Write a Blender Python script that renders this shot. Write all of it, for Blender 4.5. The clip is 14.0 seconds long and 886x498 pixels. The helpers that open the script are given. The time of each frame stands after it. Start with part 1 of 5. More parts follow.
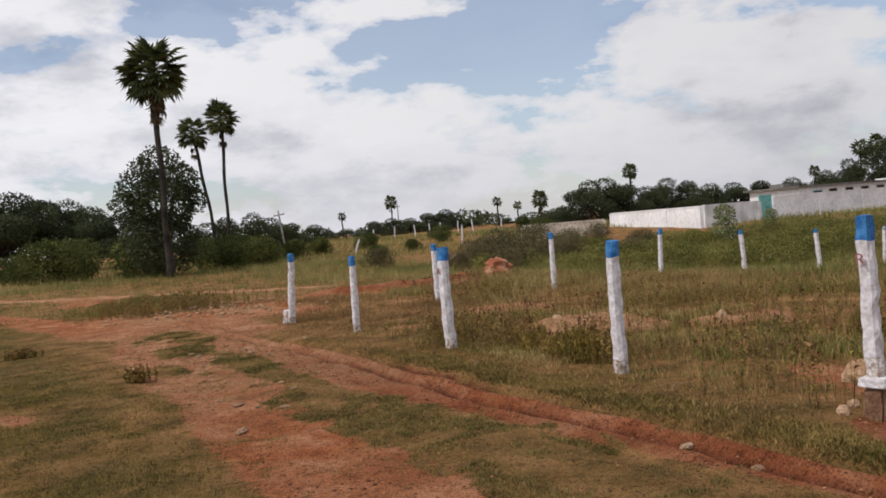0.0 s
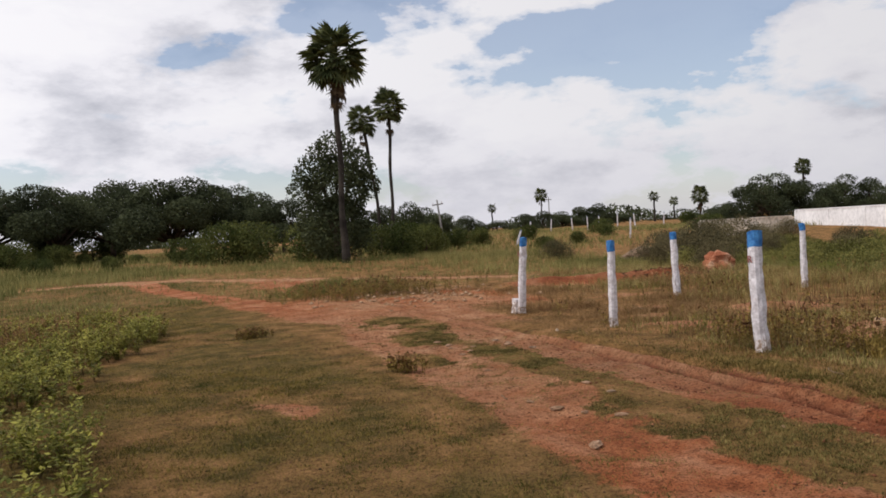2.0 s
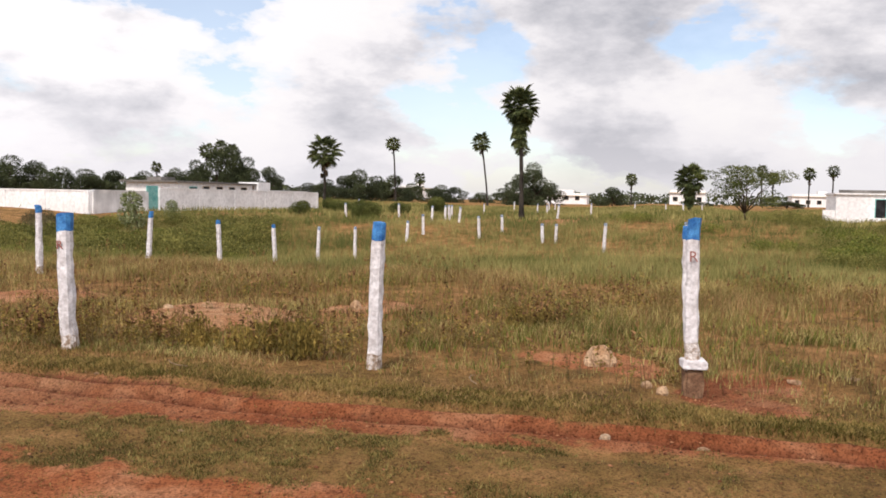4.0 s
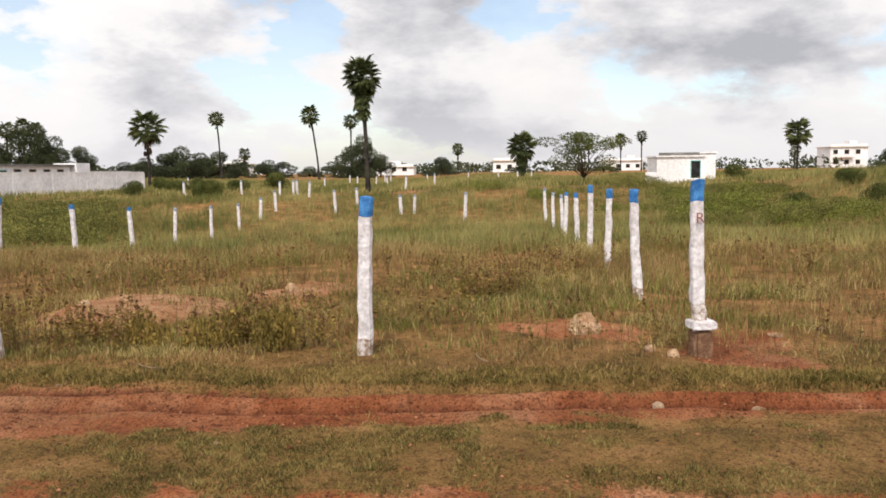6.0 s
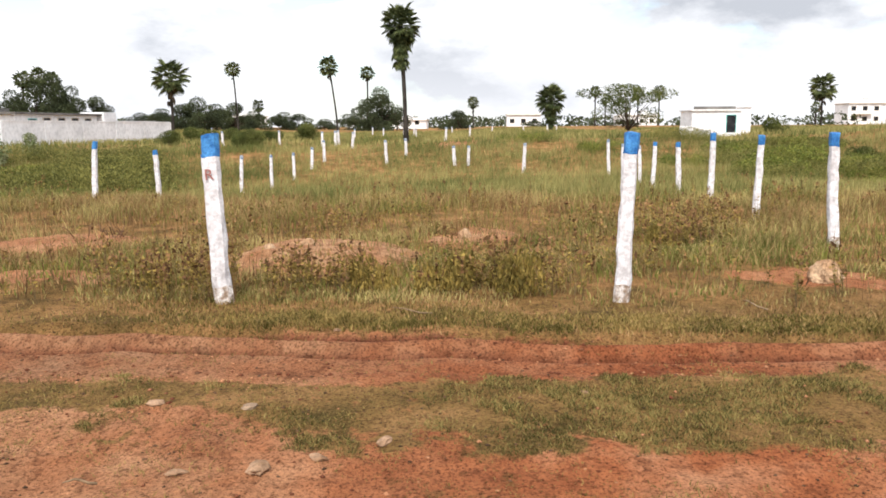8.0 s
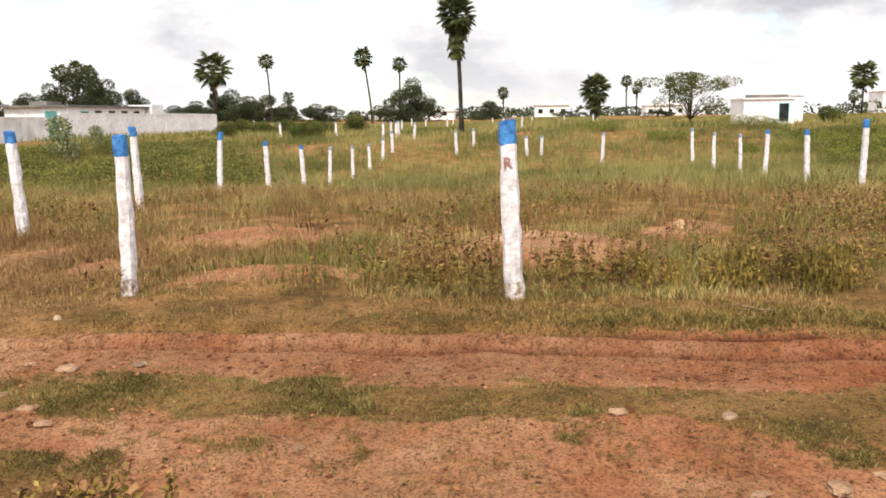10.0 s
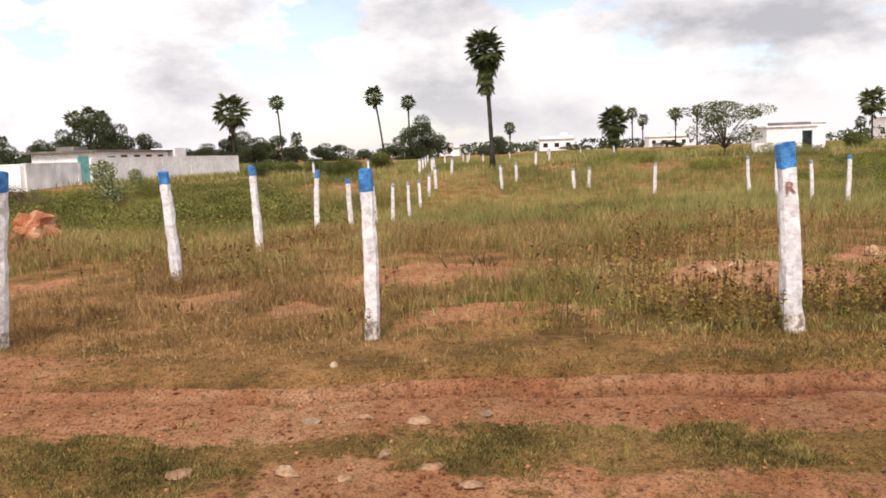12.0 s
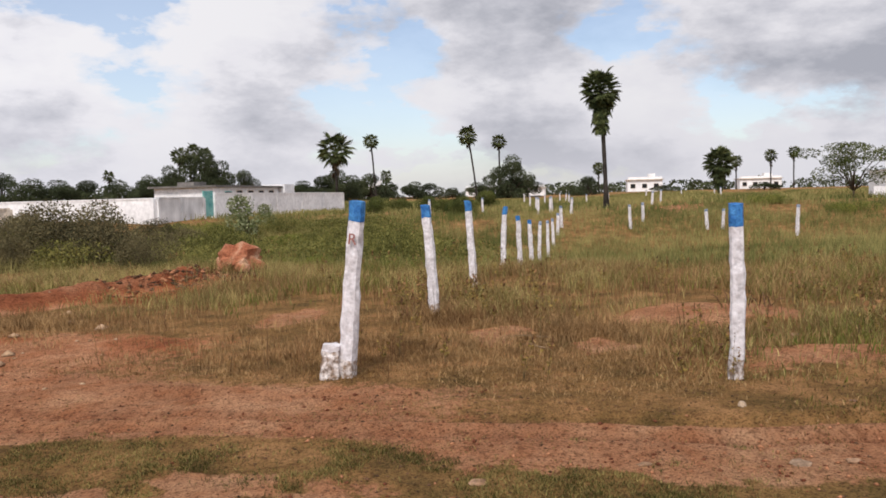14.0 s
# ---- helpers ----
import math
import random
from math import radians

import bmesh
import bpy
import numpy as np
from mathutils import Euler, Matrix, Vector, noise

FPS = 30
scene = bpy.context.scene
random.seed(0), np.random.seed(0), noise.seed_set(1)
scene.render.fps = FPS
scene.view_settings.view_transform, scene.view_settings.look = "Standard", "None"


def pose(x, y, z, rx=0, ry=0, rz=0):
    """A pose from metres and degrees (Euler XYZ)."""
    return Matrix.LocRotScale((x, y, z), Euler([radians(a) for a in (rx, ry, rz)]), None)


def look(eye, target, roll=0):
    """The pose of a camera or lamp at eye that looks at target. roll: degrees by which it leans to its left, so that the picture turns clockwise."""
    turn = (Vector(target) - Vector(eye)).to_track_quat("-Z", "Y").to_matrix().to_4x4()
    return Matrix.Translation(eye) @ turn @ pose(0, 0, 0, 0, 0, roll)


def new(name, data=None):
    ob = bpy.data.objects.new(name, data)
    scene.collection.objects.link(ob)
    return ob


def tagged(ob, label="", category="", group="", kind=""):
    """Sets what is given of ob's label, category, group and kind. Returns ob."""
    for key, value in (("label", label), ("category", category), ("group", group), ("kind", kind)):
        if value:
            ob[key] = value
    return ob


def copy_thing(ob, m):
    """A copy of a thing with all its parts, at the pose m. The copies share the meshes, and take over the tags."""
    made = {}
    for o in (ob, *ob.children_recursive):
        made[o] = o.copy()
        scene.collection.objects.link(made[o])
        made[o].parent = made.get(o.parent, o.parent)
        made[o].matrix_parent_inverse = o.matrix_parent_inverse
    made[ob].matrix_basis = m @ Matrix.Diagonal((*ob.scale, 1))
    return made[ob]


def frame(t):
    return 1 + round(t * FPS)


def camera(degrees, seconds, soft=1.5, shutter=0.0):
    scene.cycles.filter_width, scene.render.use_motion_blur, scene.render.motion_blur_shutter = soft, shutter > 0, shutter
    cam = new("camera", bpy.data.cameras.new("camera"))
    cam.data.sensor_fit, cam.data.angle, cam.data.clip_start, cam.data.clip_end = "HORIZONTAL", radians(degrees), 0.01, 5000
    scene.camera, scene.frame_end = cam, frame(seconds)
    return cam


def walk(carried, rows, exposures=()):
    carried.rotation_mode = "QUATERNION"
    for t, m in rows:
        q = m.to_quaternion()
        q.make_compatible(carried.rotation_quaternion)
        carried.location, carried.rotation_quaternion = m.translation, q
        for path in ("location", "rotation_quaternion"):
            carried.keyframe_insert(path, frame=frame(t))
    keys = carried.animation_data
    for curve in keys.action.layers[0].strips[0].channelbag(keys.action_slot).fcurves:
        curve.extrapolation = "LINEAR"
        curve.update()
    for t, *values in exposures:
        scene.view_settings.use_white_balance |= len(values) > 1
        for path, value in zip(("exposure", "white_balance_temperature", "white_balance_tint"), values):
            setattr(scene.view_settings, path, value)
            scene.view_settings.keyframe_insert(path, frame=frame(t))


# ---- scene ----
cam = camera(56.2, 14.0, soft=1.7)
PATH = [
    (0, (-0.092, -0.686, 1.801), (0.928, 1.034, 1.749), -4.7),
    (0.5, (-0.37, -0.232, 1.758), (0.657, 1.483, 1.697), -4.2),
    (1, (-0.634, 0.392, 1.757), (0.362, 2.125, 1.692), -4.1),
    (1.5, (-0.96, 0.948, 1.714), (-0.134, 2.769, 1.655), -3.9),
    (2, (-1.16, 1.67, 1.722), (-0.44, 3.536, 1.678), -3.2),
    (2.5, (-1.408, 2.305, 1.697), (-0.653, 4.156, 1.617), -2.6),
    (3, (-1.555, 2.751, 1.709), (-0.513, 4.455, 1.604), -1.4),
    (3.5, (-1.721, 3.177, 1.792), (-0.037, 4.248, 1.662), 0.3),
    (4, (-1.654, 3.545, 1.749), (0.278, 4.046, 1.628), 1.2),
    (4.2, (-1.639, 3.673, 1.746), (0.323, 4.043, 1.627), 1.1),
    (6.5, (-1.332, 5.732, 1.687), (0.657, 5.808, 1.495), -0.8),
    (7, (-1.225, 6.31, 1.61), (0.762, 6.387, 1.396), -0.9),
    (7.5, (-1.183, 6.954, 1.607), (0.801, 7.04, 1.372), -0.7),
    (8, (-1.065, 7.51, 1.559), (0.911, 7.605, 1.267), -0.3),
    (8.5, (-0.921, 8.132, 1.548), (1.052, 8.246, 1.241), 0.6),
    (9, (-0.865, 8.696, 1.54), (1.103, 8.842, 1.214), 0.4),
    (9.2, (-0.878, 8.967, 1.536), (1.086, 9.13, 1.199), -0.1),
    (11.5, (-0.517, 11.538, 1.515), (1.466, 11.627, 1.27), -1.3),
    (12, (-0.515, 12.129, 1.507), (1.467, 12.27, 1.281), -2.1),
    (12.5, (-0.591, 12.708, 1.522), (1.387, 12.923, 1.326), -2.9),
    (13, (-0.605, 13.3, 1.532), (1.373, 13.577, 1.415), -2.0),
    (13.5, (-0.694, 13.863, 1.552), (1.279, 14.155, 1.403), -2.3),
    (14, (-0.692, 14.462, 1.528), (1.278, 14.781, 1.401), -1.4),
]
walk(cam, [(t, look(*row)) for t, *row in PATH],
     [(0, -0.14, 6400, 13), (0.5, 0.22, 6300, 13), (1.0, 0.0, 6350, 13), (1.5, 0.08, 6400, 14), (2.0, -0.12, 6400, 14), (2.5, 0.08, 6400, 14), (3.0, 0.22, 6550, 14), (3.5, 0.06, 6600, 14), (4.2, 0.5, 6650, 14),
      (6.5, 0.42, 6700, 11), (7.0, 0.62, 6650, 11), (7.5, 0.48, 6560, 11), (8.0, 0.84, 6420, 9), (8.5, 1.22, 6250, 6), (9.0, 1.02, 6470, 8),
      (11.5, 0.68, 6900, 12), (12.5, 0.48, 6720, 15), (13.0, 0.3, 6600, 14), (13.5, 0.17, 6400, 14), (14, 0.17, 6400, 14)])


# ---- world and sun ----
SUN_ELEV, SUN_AZ = 50.0, -83.0          # degrees; azimuth clockwise from +y
world = bpy.data.worlds.new("sky")
scene.world = world
world.use_nodes = True


def build_world():
    nt = world.node_tree
    N, L = nt.nodes, nt.links
    N.clear()
    out = N.new("ShaderNodeOutputWorld")
    sky = N.new("ShaderNodeTexSky")
    sky.sky_type, sky.sun_disc = "NISHITA", False
    sky.sun_elevation, sky.sun_rotation = radians(SUN_ELEV), radians(SUN_AZ)
    bg_sky = N.new("ShaderNodeBackground")
    bg_sky.inputs[1].default_value = 0.13
    L.new(sky.outputs[0], bg_sky.inputs[0])
    tc = N.new("ShaderNodeTexCoord")
    sep = N.new("ShaderNodeSeparateXYZ")
    L.new(tc.outputs["Generated"], sep.inputs[0])

    def math_node(op, a, b, c=None):
        n = N.new("ShaderNodeMath")
        n.operation = op
        for k, v in enumerate((a, b, c)):
            if v is None:
                continue
            if isinstance(v, (int, float)):
                n.inputs[k].default_value = v
            else:
                L.new(v, n.inputs[k])
        return n.outputs[0]
    comb = N.new("ShaderNodeCombineXYZ")
    L.new(sep.outputs[0], comb.inputs[0])
    L.new(sep.outputs[1], comb.inputs[1])
    L.new(math_node("MULTIPLY", sep.outputs[2], 2.3), comb.inputs[2])

    def noise_tex(scale, detail, rough, offset):
        mp = N.new("ShaderNodeMapping")
        mp.inputs["Location"].default_value = offset
        L.new(comb.outputs[0], mp.inputs[0])
        n = N.new("ShaderNodeTexNoise")
        n.inputs["Scale"].default_value = scale
        n.inputs["Detail"].default_value = detail
        n.inputs["Roughness"].default_value = rough
        n.inputs["Distortion"].default_value = 0.0
        L.new(mp.outputs[0], n.inputs["Vector"])
        return n.outputs["Fac"]

    def ramp(fac, *stops):
        r = N.new("ShaderNodeValToRGB")
        e = r.color_ramp.elements
        e[0].position, e[0].color = stops[0][0], (*stops[0][1], 1)
        e[1].position, e[1].color = stops[-1][0], (*stops[-1][1], 1)
        for p, c in stops[1:-1]:
            e.new(p).color = (*c, 1)
        L.new(fac, r.inputs[0])
        return r.outputs[0]
    def toward_sky(az, el, wide, amount):
        """A soft-edged bank or gap of cloud round one direction of the sky."""
        d = Vector((math.sin(radians(az)) * math.cos(radians(el)), math.cos(radians(az)) * math.cos(radians(el)), math.sin(radians(el))))
        n = N.new("ShaderNodeVectorMath")
        n.operation = "DOT_PRODUCT"
        L.new(tc.outputs["Generated"], n.inputs[0])
        n.inputs[1].default_value = d
        r = N.new("ShaderNodeMapRange")
        r.interpolation_type = "SMOOTHSTEP"
        r.inputs["From Min"].default_value, r.inputs["From Max"].default_value = math.cos(radians(wide)), 1.0
        r.inputs["To Min"].default_value, r.inputs["To Max"].default_value = 0.0, amount
        L.new(n.outputs["Value"], r.inputs["Value"])
        return r.outputs["Result"]
    CLOUDS = Vector((4.3, 1.1, 7.7))
    banks = None
    for bank in ((31, 11, 12, -0.09), (78, 8, 8, -0.07), (49, 10, 5, -0.06), (71, 13, 4, -0.05), (19, 13, 9, 0.045), (2, 10, 12, 0.03), (91, 10, 13, 0.12), (108, 9, 13, 0.12),
                 (33, 5, 7, 0.05), (5, 16, 10, -0.03)):
        v = toward_sky(*bank)
        banks = v if banks is None else math_node("ADD", banks, v)
    dens = math_node("ADD", math_node("MULTIPLY_ADD", noise_tex(3.6, 10, 0.57, CLOUDS), 1.5, -0.25), banks)
    above = math_node("ADD", math_node("MULTIPLY_ADD", noise_tex(3.6, 10, 0.60, CLOUDS + Vector((-0.05, 0.0, 0.15))), 1.3, -0.15), banks)
    cover = ramp(dens, (0.40, (0, 0, 0)), (0.445, (0.7,) * 3), (0.50, (1, 1, 1)))
    shade = ramp(above, (0.43, (1.04, 1.04, 1.04)), (0.53, (0.98, 0.98, 1.0)), (0.62, (0.77, 0.78, 0.82)), (0.74, (0.52, 0.54, 0.59)))
    # hazy white band towards the horizon
    haze = ramp(sep.outputs[2], (0.0, (0.75, 0.75, 0.75)), (0.11, (0, 0, 0)))
    hz = N.new("ShaderNodeMixRGB")
    L.new(haze, hz.inputs[0])
    L.new(shade, hz.inputs[1])
    hz.inputs[2].default_value = (0.86, 0.86, 0.90, 1)
    cl = N.new("ShaderNodeBackground")
    L.new(hz.outputs[0], cl.inputs[0])
    # clouds glow more on the sun's side of the sky
    sx, sy = math.sin(radians(SUN_AZ)), math.cos(radians(SUN_AZ))
    toward = math_node("ADD", math_node("MULTIPLY", sep.outputs[0], sx), math_node("MULTIPLY", sep.outputs[1], sy))
    L.new(math_node("ADD", math_node("MULTIPLY", toward, 0.24), 0.93), cl.inputs[1])
    fac = math_node("MAXIMUM", math_node("MAXIMUM", cover, 0.26), haze)   # thin veil over the blue
    mix = N.new("ShaderNodeMixShader")
    L.new(fac, mix.inputs[0])
    L.new(bg_sky.outputs[0], mix.inputs[1])
    L.new(cl.outputs[0], mix.inputs[2])
    L.new(mix.outputs[0], out.inputs[0])


build_world()
sun_data = bpy.data.lights.new("sun", "SUN")
sun_data.energy, sun_data.angle, sun_data.color = 2.42, radians(11), (1.0, 0.94, 0.85)
sun = new("sun", sun_data)
a, e = radians(SUN_AZ), radians(SUN_ELEV)
sun.matrix_world = look(Vector((math.sin(a) * math.cos(e), math.cos(a) * math.cos(e), math.sin(e))) * 60, (0, 0, 0))


# ---- materials ----
def material(name, low, high, scale=3.0, fine=40.0, rough=0.9, bump=0.3, island=0.0, thin=0.0, dark=0.55, mid=None, streak=0.0):
    """Two-scale noise between two colours, fine grain on top; island: spread from piece to piece; thin: light passing through."""
    m = bpy.data.materials.new(name)
    m.use_nodes = True
    N, L = m.node_tree.nodes, m.node_tree.links
    b = N["Principled BSDF"]
    b.inputs["Roughness"].default_value = rough
    b.inputs["Specular IOR Level"].default_value = 0.15
    g = N.new("ShaderNodeNewGeometry")
    big = N.new("ShaderNodeTexNoise")
    big.inputs["Scale"].default_value, big.inputs["Detail"].default_value = scale, 4
    L.new(g.outputs["Position"], big.inputs["Vector"])
    small = N.new("ShaderNodeTexNoise")
    small.inputs["Scale"].default_value, small.inputs["Detail"].default_value = fine, 3
    L.new(g.outputs["Position"], small.inputs["Vector"])
    if streak:
        run = N.new("ShaderNodeMapping")
        run.inputs["Scale"].default_value = (1, 1, streak)
        L.new(g.outputs["Position"], run.inputs[0])
        L.new(run.outputs[0], small.inputs["Vector"])
    r = N.new("ShaderNodeValToRGB")
    r.color_ramp.elements[0].position, r.color_ramp.elements[0].color = 0.36, (*low, 1)
    r.color_ramp.elements[1].position, r.color_ramp.elements[1].color = 0.64, (*high, 1)
    if mid:
        r.color_ramp.elements.new(0.5).color = (*mid, 1)
    fac = big.outputs["Fac"]
    if island:
        add = N.new("ShaderNodeMath")
        add.operation = "MULTIPLY_ADD"
        L.new(g.outputs["Random Per Island"], add.inputs[0])
        add.inputs[1].default_value = island
        sub = N.new("ShaderNodeMath")
        sub.operation = "ADD"
        sub.inputs[1].default_value = -island / 2
        L.new(fac, sub.inputs[0])
        L.new(sub.outputs[0], add.inputs[2])
        fac = add.outputs[0]
    L.new(fac, r.inputs[0])
    mul = N.new("ShaderNodeMixRGB")
    mul.blend_type = "MULTIPLY"
    mul.inputs[0].default_value = 1.0
    L.new(r.outputs[0], mul.inputs[1])
    gr = N.new("ShaderNodeValToRGB")
    gr.color_ramp.elements[0].position, gr.color_ramp.elements[0].color = 0.3, (dark, dark, dark, 1)
    gr.color_ramp.elements[1].position, gr.color_ramp.elements[1].color = 0.6, (1, 1, 1, 1)
    L.new(small.outputs["Fac"], gr.inputs[0])
    L.new(gr.outputs[0], mul.inputs[2])
    L.new(mul.outputs[0], b.inputs["Base Color"])
    if bump:
        bp = N.new("ShaderNodeBump")
        bp.inputs["Strength"].default_value, bp.inputs["Distance"].default_value = bump, 0.02
        L.new(small.outputs["Fac"], bp.inputs["Height"])
        L.new(bp.outputs[0], b.inputs["Normal"])
    if thin:
        tr = N.new("ShaderNodeBsdfTranslucent")
        L.new(mul.outputs[0], tr.inputs[0])
        mx = N.new("ShaderNodeMixShader")
        mx.inputs[0].default_value = thin
        L.new(b.outputs[0], mx.inputs[1])
        L.new(tr.outputs[0], mx.inputs[2])
        L.new(mx.outputs[0], N["Material Output"].inputs[0])
    return m


WHITE = material("whitewash", (0.56, 0.52, 0.525), (0.77, 0.74, 0.755), 14, 34, 0.85, 0.45, dark=0.74)
GRIME = material("worn_whitewash", (0.30, 0.21, 0.15), (0.78, 0.72, 0.69), 22, 70, 0.9, 0.6, dark=0.5)
BLUE = material("blue_paint", (0.028, 0.13, 0.36), (0.07, 0.25, 0.54), 14, 60, 0.6, 0.4, dark=0.6)
FADED = material("faded_blue_paint", (0.13, 0.20, 0.32), (0.40, 0.43, 0.48), 14, 60, 0.8, 0.3, dark=0.6)
RED_INK = material("red_brown_ink", (0.28, 0.10, 0.08), (0.42, 0.20, 0.17), 30, 90, 0.8, 0)
CONCRETE = material("stained_concrete", (0.16, 0.085, 0.05), (0.30, 0.18, 0.11), 8, 50, 0.95, 0.5)
ROCK = material("tan_rock", (0.32, 0.18, 0.095), (0.54, 0.37, 0.23), 7, 40, 0.95, 0.8)
ROCK_RED = material("red_rock", (0.30, 0.10, 0.05), (0.56, 0.34, 0.22), 3, 25, 0.95, 0.9, mid=(0.42, 0.17, 0.09))
ROCK_PALE = material("pale_stone", (0.32, 0.21, 0.13), (0.52, 0.39, 0.27), 9, 50, 0.95, 0.7)
ROCK_GREY = material("grey_stone", (0.20, 0.13, 0.085), (0.34, 0.23, 0.15), 9, 50, 0.95, 0.7)
ROCK_DULL = material("dull_brown_stone", (0.22, 0.125, 0.07), (0.40, 0.25, 0.155), 7, 40, 0.95, 0.8)
PEBBLE = material("red_gravel", (0.14, 0.045, 0.022), (0.44, 0.20, 0.10), 2, 90, 0.95, 0.3, island=0.6)
SCRAP = material("dry_litter", (0.06, 0.035, 0.02), (0.17, 0.09, 0.05), 2, 60, 0.95, 0.3, island=0.5)
LAWN = material("short_grass", (0.10, 0.085, 0.018), (0.36, 0.25, 0.085), 0.9, 9, 0.75, 0, island=0.5, thin=0.25)
LAWN_GREEN = material("green_lawn", (0.055, 0.058, 0.010), (0.30, 0.215, 0.055), 1.6, 9, 0.75, 0, island=0.5, thin=0.25)
MATS = material("creeping_grass", (0.055, 0.055, 0.012), (0.34, 0.26, 0.09), 1.6, 9, 0.75, 0, island=0.5, thin=0.25)
DRY = material("dry_grass", (0.19, 0.105, 0.042), (0.45, 0.285, 0.13), 0.7, 4, 0.8, 0, island=0.4, thin=0.25)
FIELD = material("field_grass", (0.15, 0.135, 0.036), (0.52, 0.42, 0.165), 0.55, 3, 0.8, 0, island=0.35, thin=0.25)
FARGRASS = material("far_field_grass", (0.11, 0.13, 0.034), (0.40, 0.345, 0.13), 0.16, 1.5, 0.85, 0, island=0.3, thin=0.25)
LUSH = material("lush_grass", (0.10, 0.125, 0.022), (0.25, 0.26, 0.055), 0.8, 4, 0.7, 0, island=0.4, thin=0.3)
WEED = material("weed_leaves", (0.15, 0.115, 0.028), (0.40, 0.28, 0.075), 1.2, 8, 0.7, 0, island=0.4, thin=0.25)
LEAF_VERGE = material("verge_leaves", (0.13, 0.14, 0.022), (0.40, 0.37, 0.075), 1.2, 8, 0.7, 0, island=0.4, thin=0.25)
SEED = material("brown_seed_heads", (0.10, 0.05, 0.024), (0.30, 0.16, 0.07), 2, 30, 0.9, 0, island=0.4)
STEM = material("stems", (0.12, 0.085, 0.04), (0.22, 0.15, 0.07), 4, 30, 0.9, 0)
LEAF = material("tree_leaves", (0.036, 0.046, 0.022), (0.085, 0.10, 0.045), 0.25, 1.2, 0.7, 0, island=0.2, thin=0.2, dark=0.75)
LEAF_B = material("bush_leaves", (0.05, 0.07, 0.016), (0.14, 0.15, 0.04), 0.5, 2, 0.7, 0, island=0.25, thin=0.25)
LEAF_FIELD = material("field_weed_leaves", (0.085, 0.09, 0.02), (0.27, 0.25, 0.07), 0.5, 3, 0.7, 0, island=0.4, thin=0.25)
LEAF_DRY = material("dry_scrub_leaves", (0.065, 0.062, 0.03), (0.19, 0.155, 0.075), 0.4, 2, 0.8, 0, island=0.4, thin=0.2)
LEAF_PALE = material("pale_shrub_leaves", (0.12, 0.15, 0.05), (0.32, 0.34, 0.18), 0.8, 4, 0.7, 0, island=0.5, thin=0.25)
FROND = material("palm_fronds", (0.06, 0.078, 0.03), (0.19, 0.21, 0.08), 0.5, 3, 0.55, 0, island=0.3, thin=0.15)
FROND_DRY = material("dead_fronds", (0.07, 0.05, 0.03), (0.17, 0.12, 0.07), 0.8, 3, 0.9, 0, island=0.3)
PALM_BARK = material("palm_bark", (0.024, 0.02, 0.017), (0.065, 0.055, 0.046), 1.5, 14, 0.95, 0.6)
BARK = material("bark", (0.04, 0.03, 0.022), (0.11, 0.08, 0.055), 2, 20, 0.95, 0.6)
PLASTER = material("limewashed_plaster", (0.76, 0.75, 0.75), (0.92, 0.91, 0.91), 0.5, 4, 0.9, 0.2, dark=0.82)
STREAKED = material("streaked_plaster", (0.66, 0.65, 0.65), (0.92, 0.91, 0.91), 0.9, 1.3, 0.92, 0.3, dark=0.66, streak=0.35)
ROOFING = material("weathered_roof_sheet", (0.13, 0.12, 0.11), (0.26, 0.24, 0.22), 0.8, 10, 0.9, 0.4)
# near-black that stands in for the shade inside doorways and windows
DARK = material("interior_shade_black", (0.012, 0.012, 0.013), (0.03, 0.03, 0.032), 2, 12, 0.6, 0)
TEAL = material("turquoise_paint", (0.16, 0.46, 0.44), (0.28, 0.58, 0.54), 2, 14, 0.7, 0.2)
CREAM = material("cream_plaster", (0.58, 0.50, 0.40), (0.74, 0.66, 0.56), 0.6, 6, 0.9, 0.2)
POLE = material("pole_concrete", (0.20, 0.19, 0.18), (0.32, 0.31, 0.29), 2, 14, 0.9, 0.2)


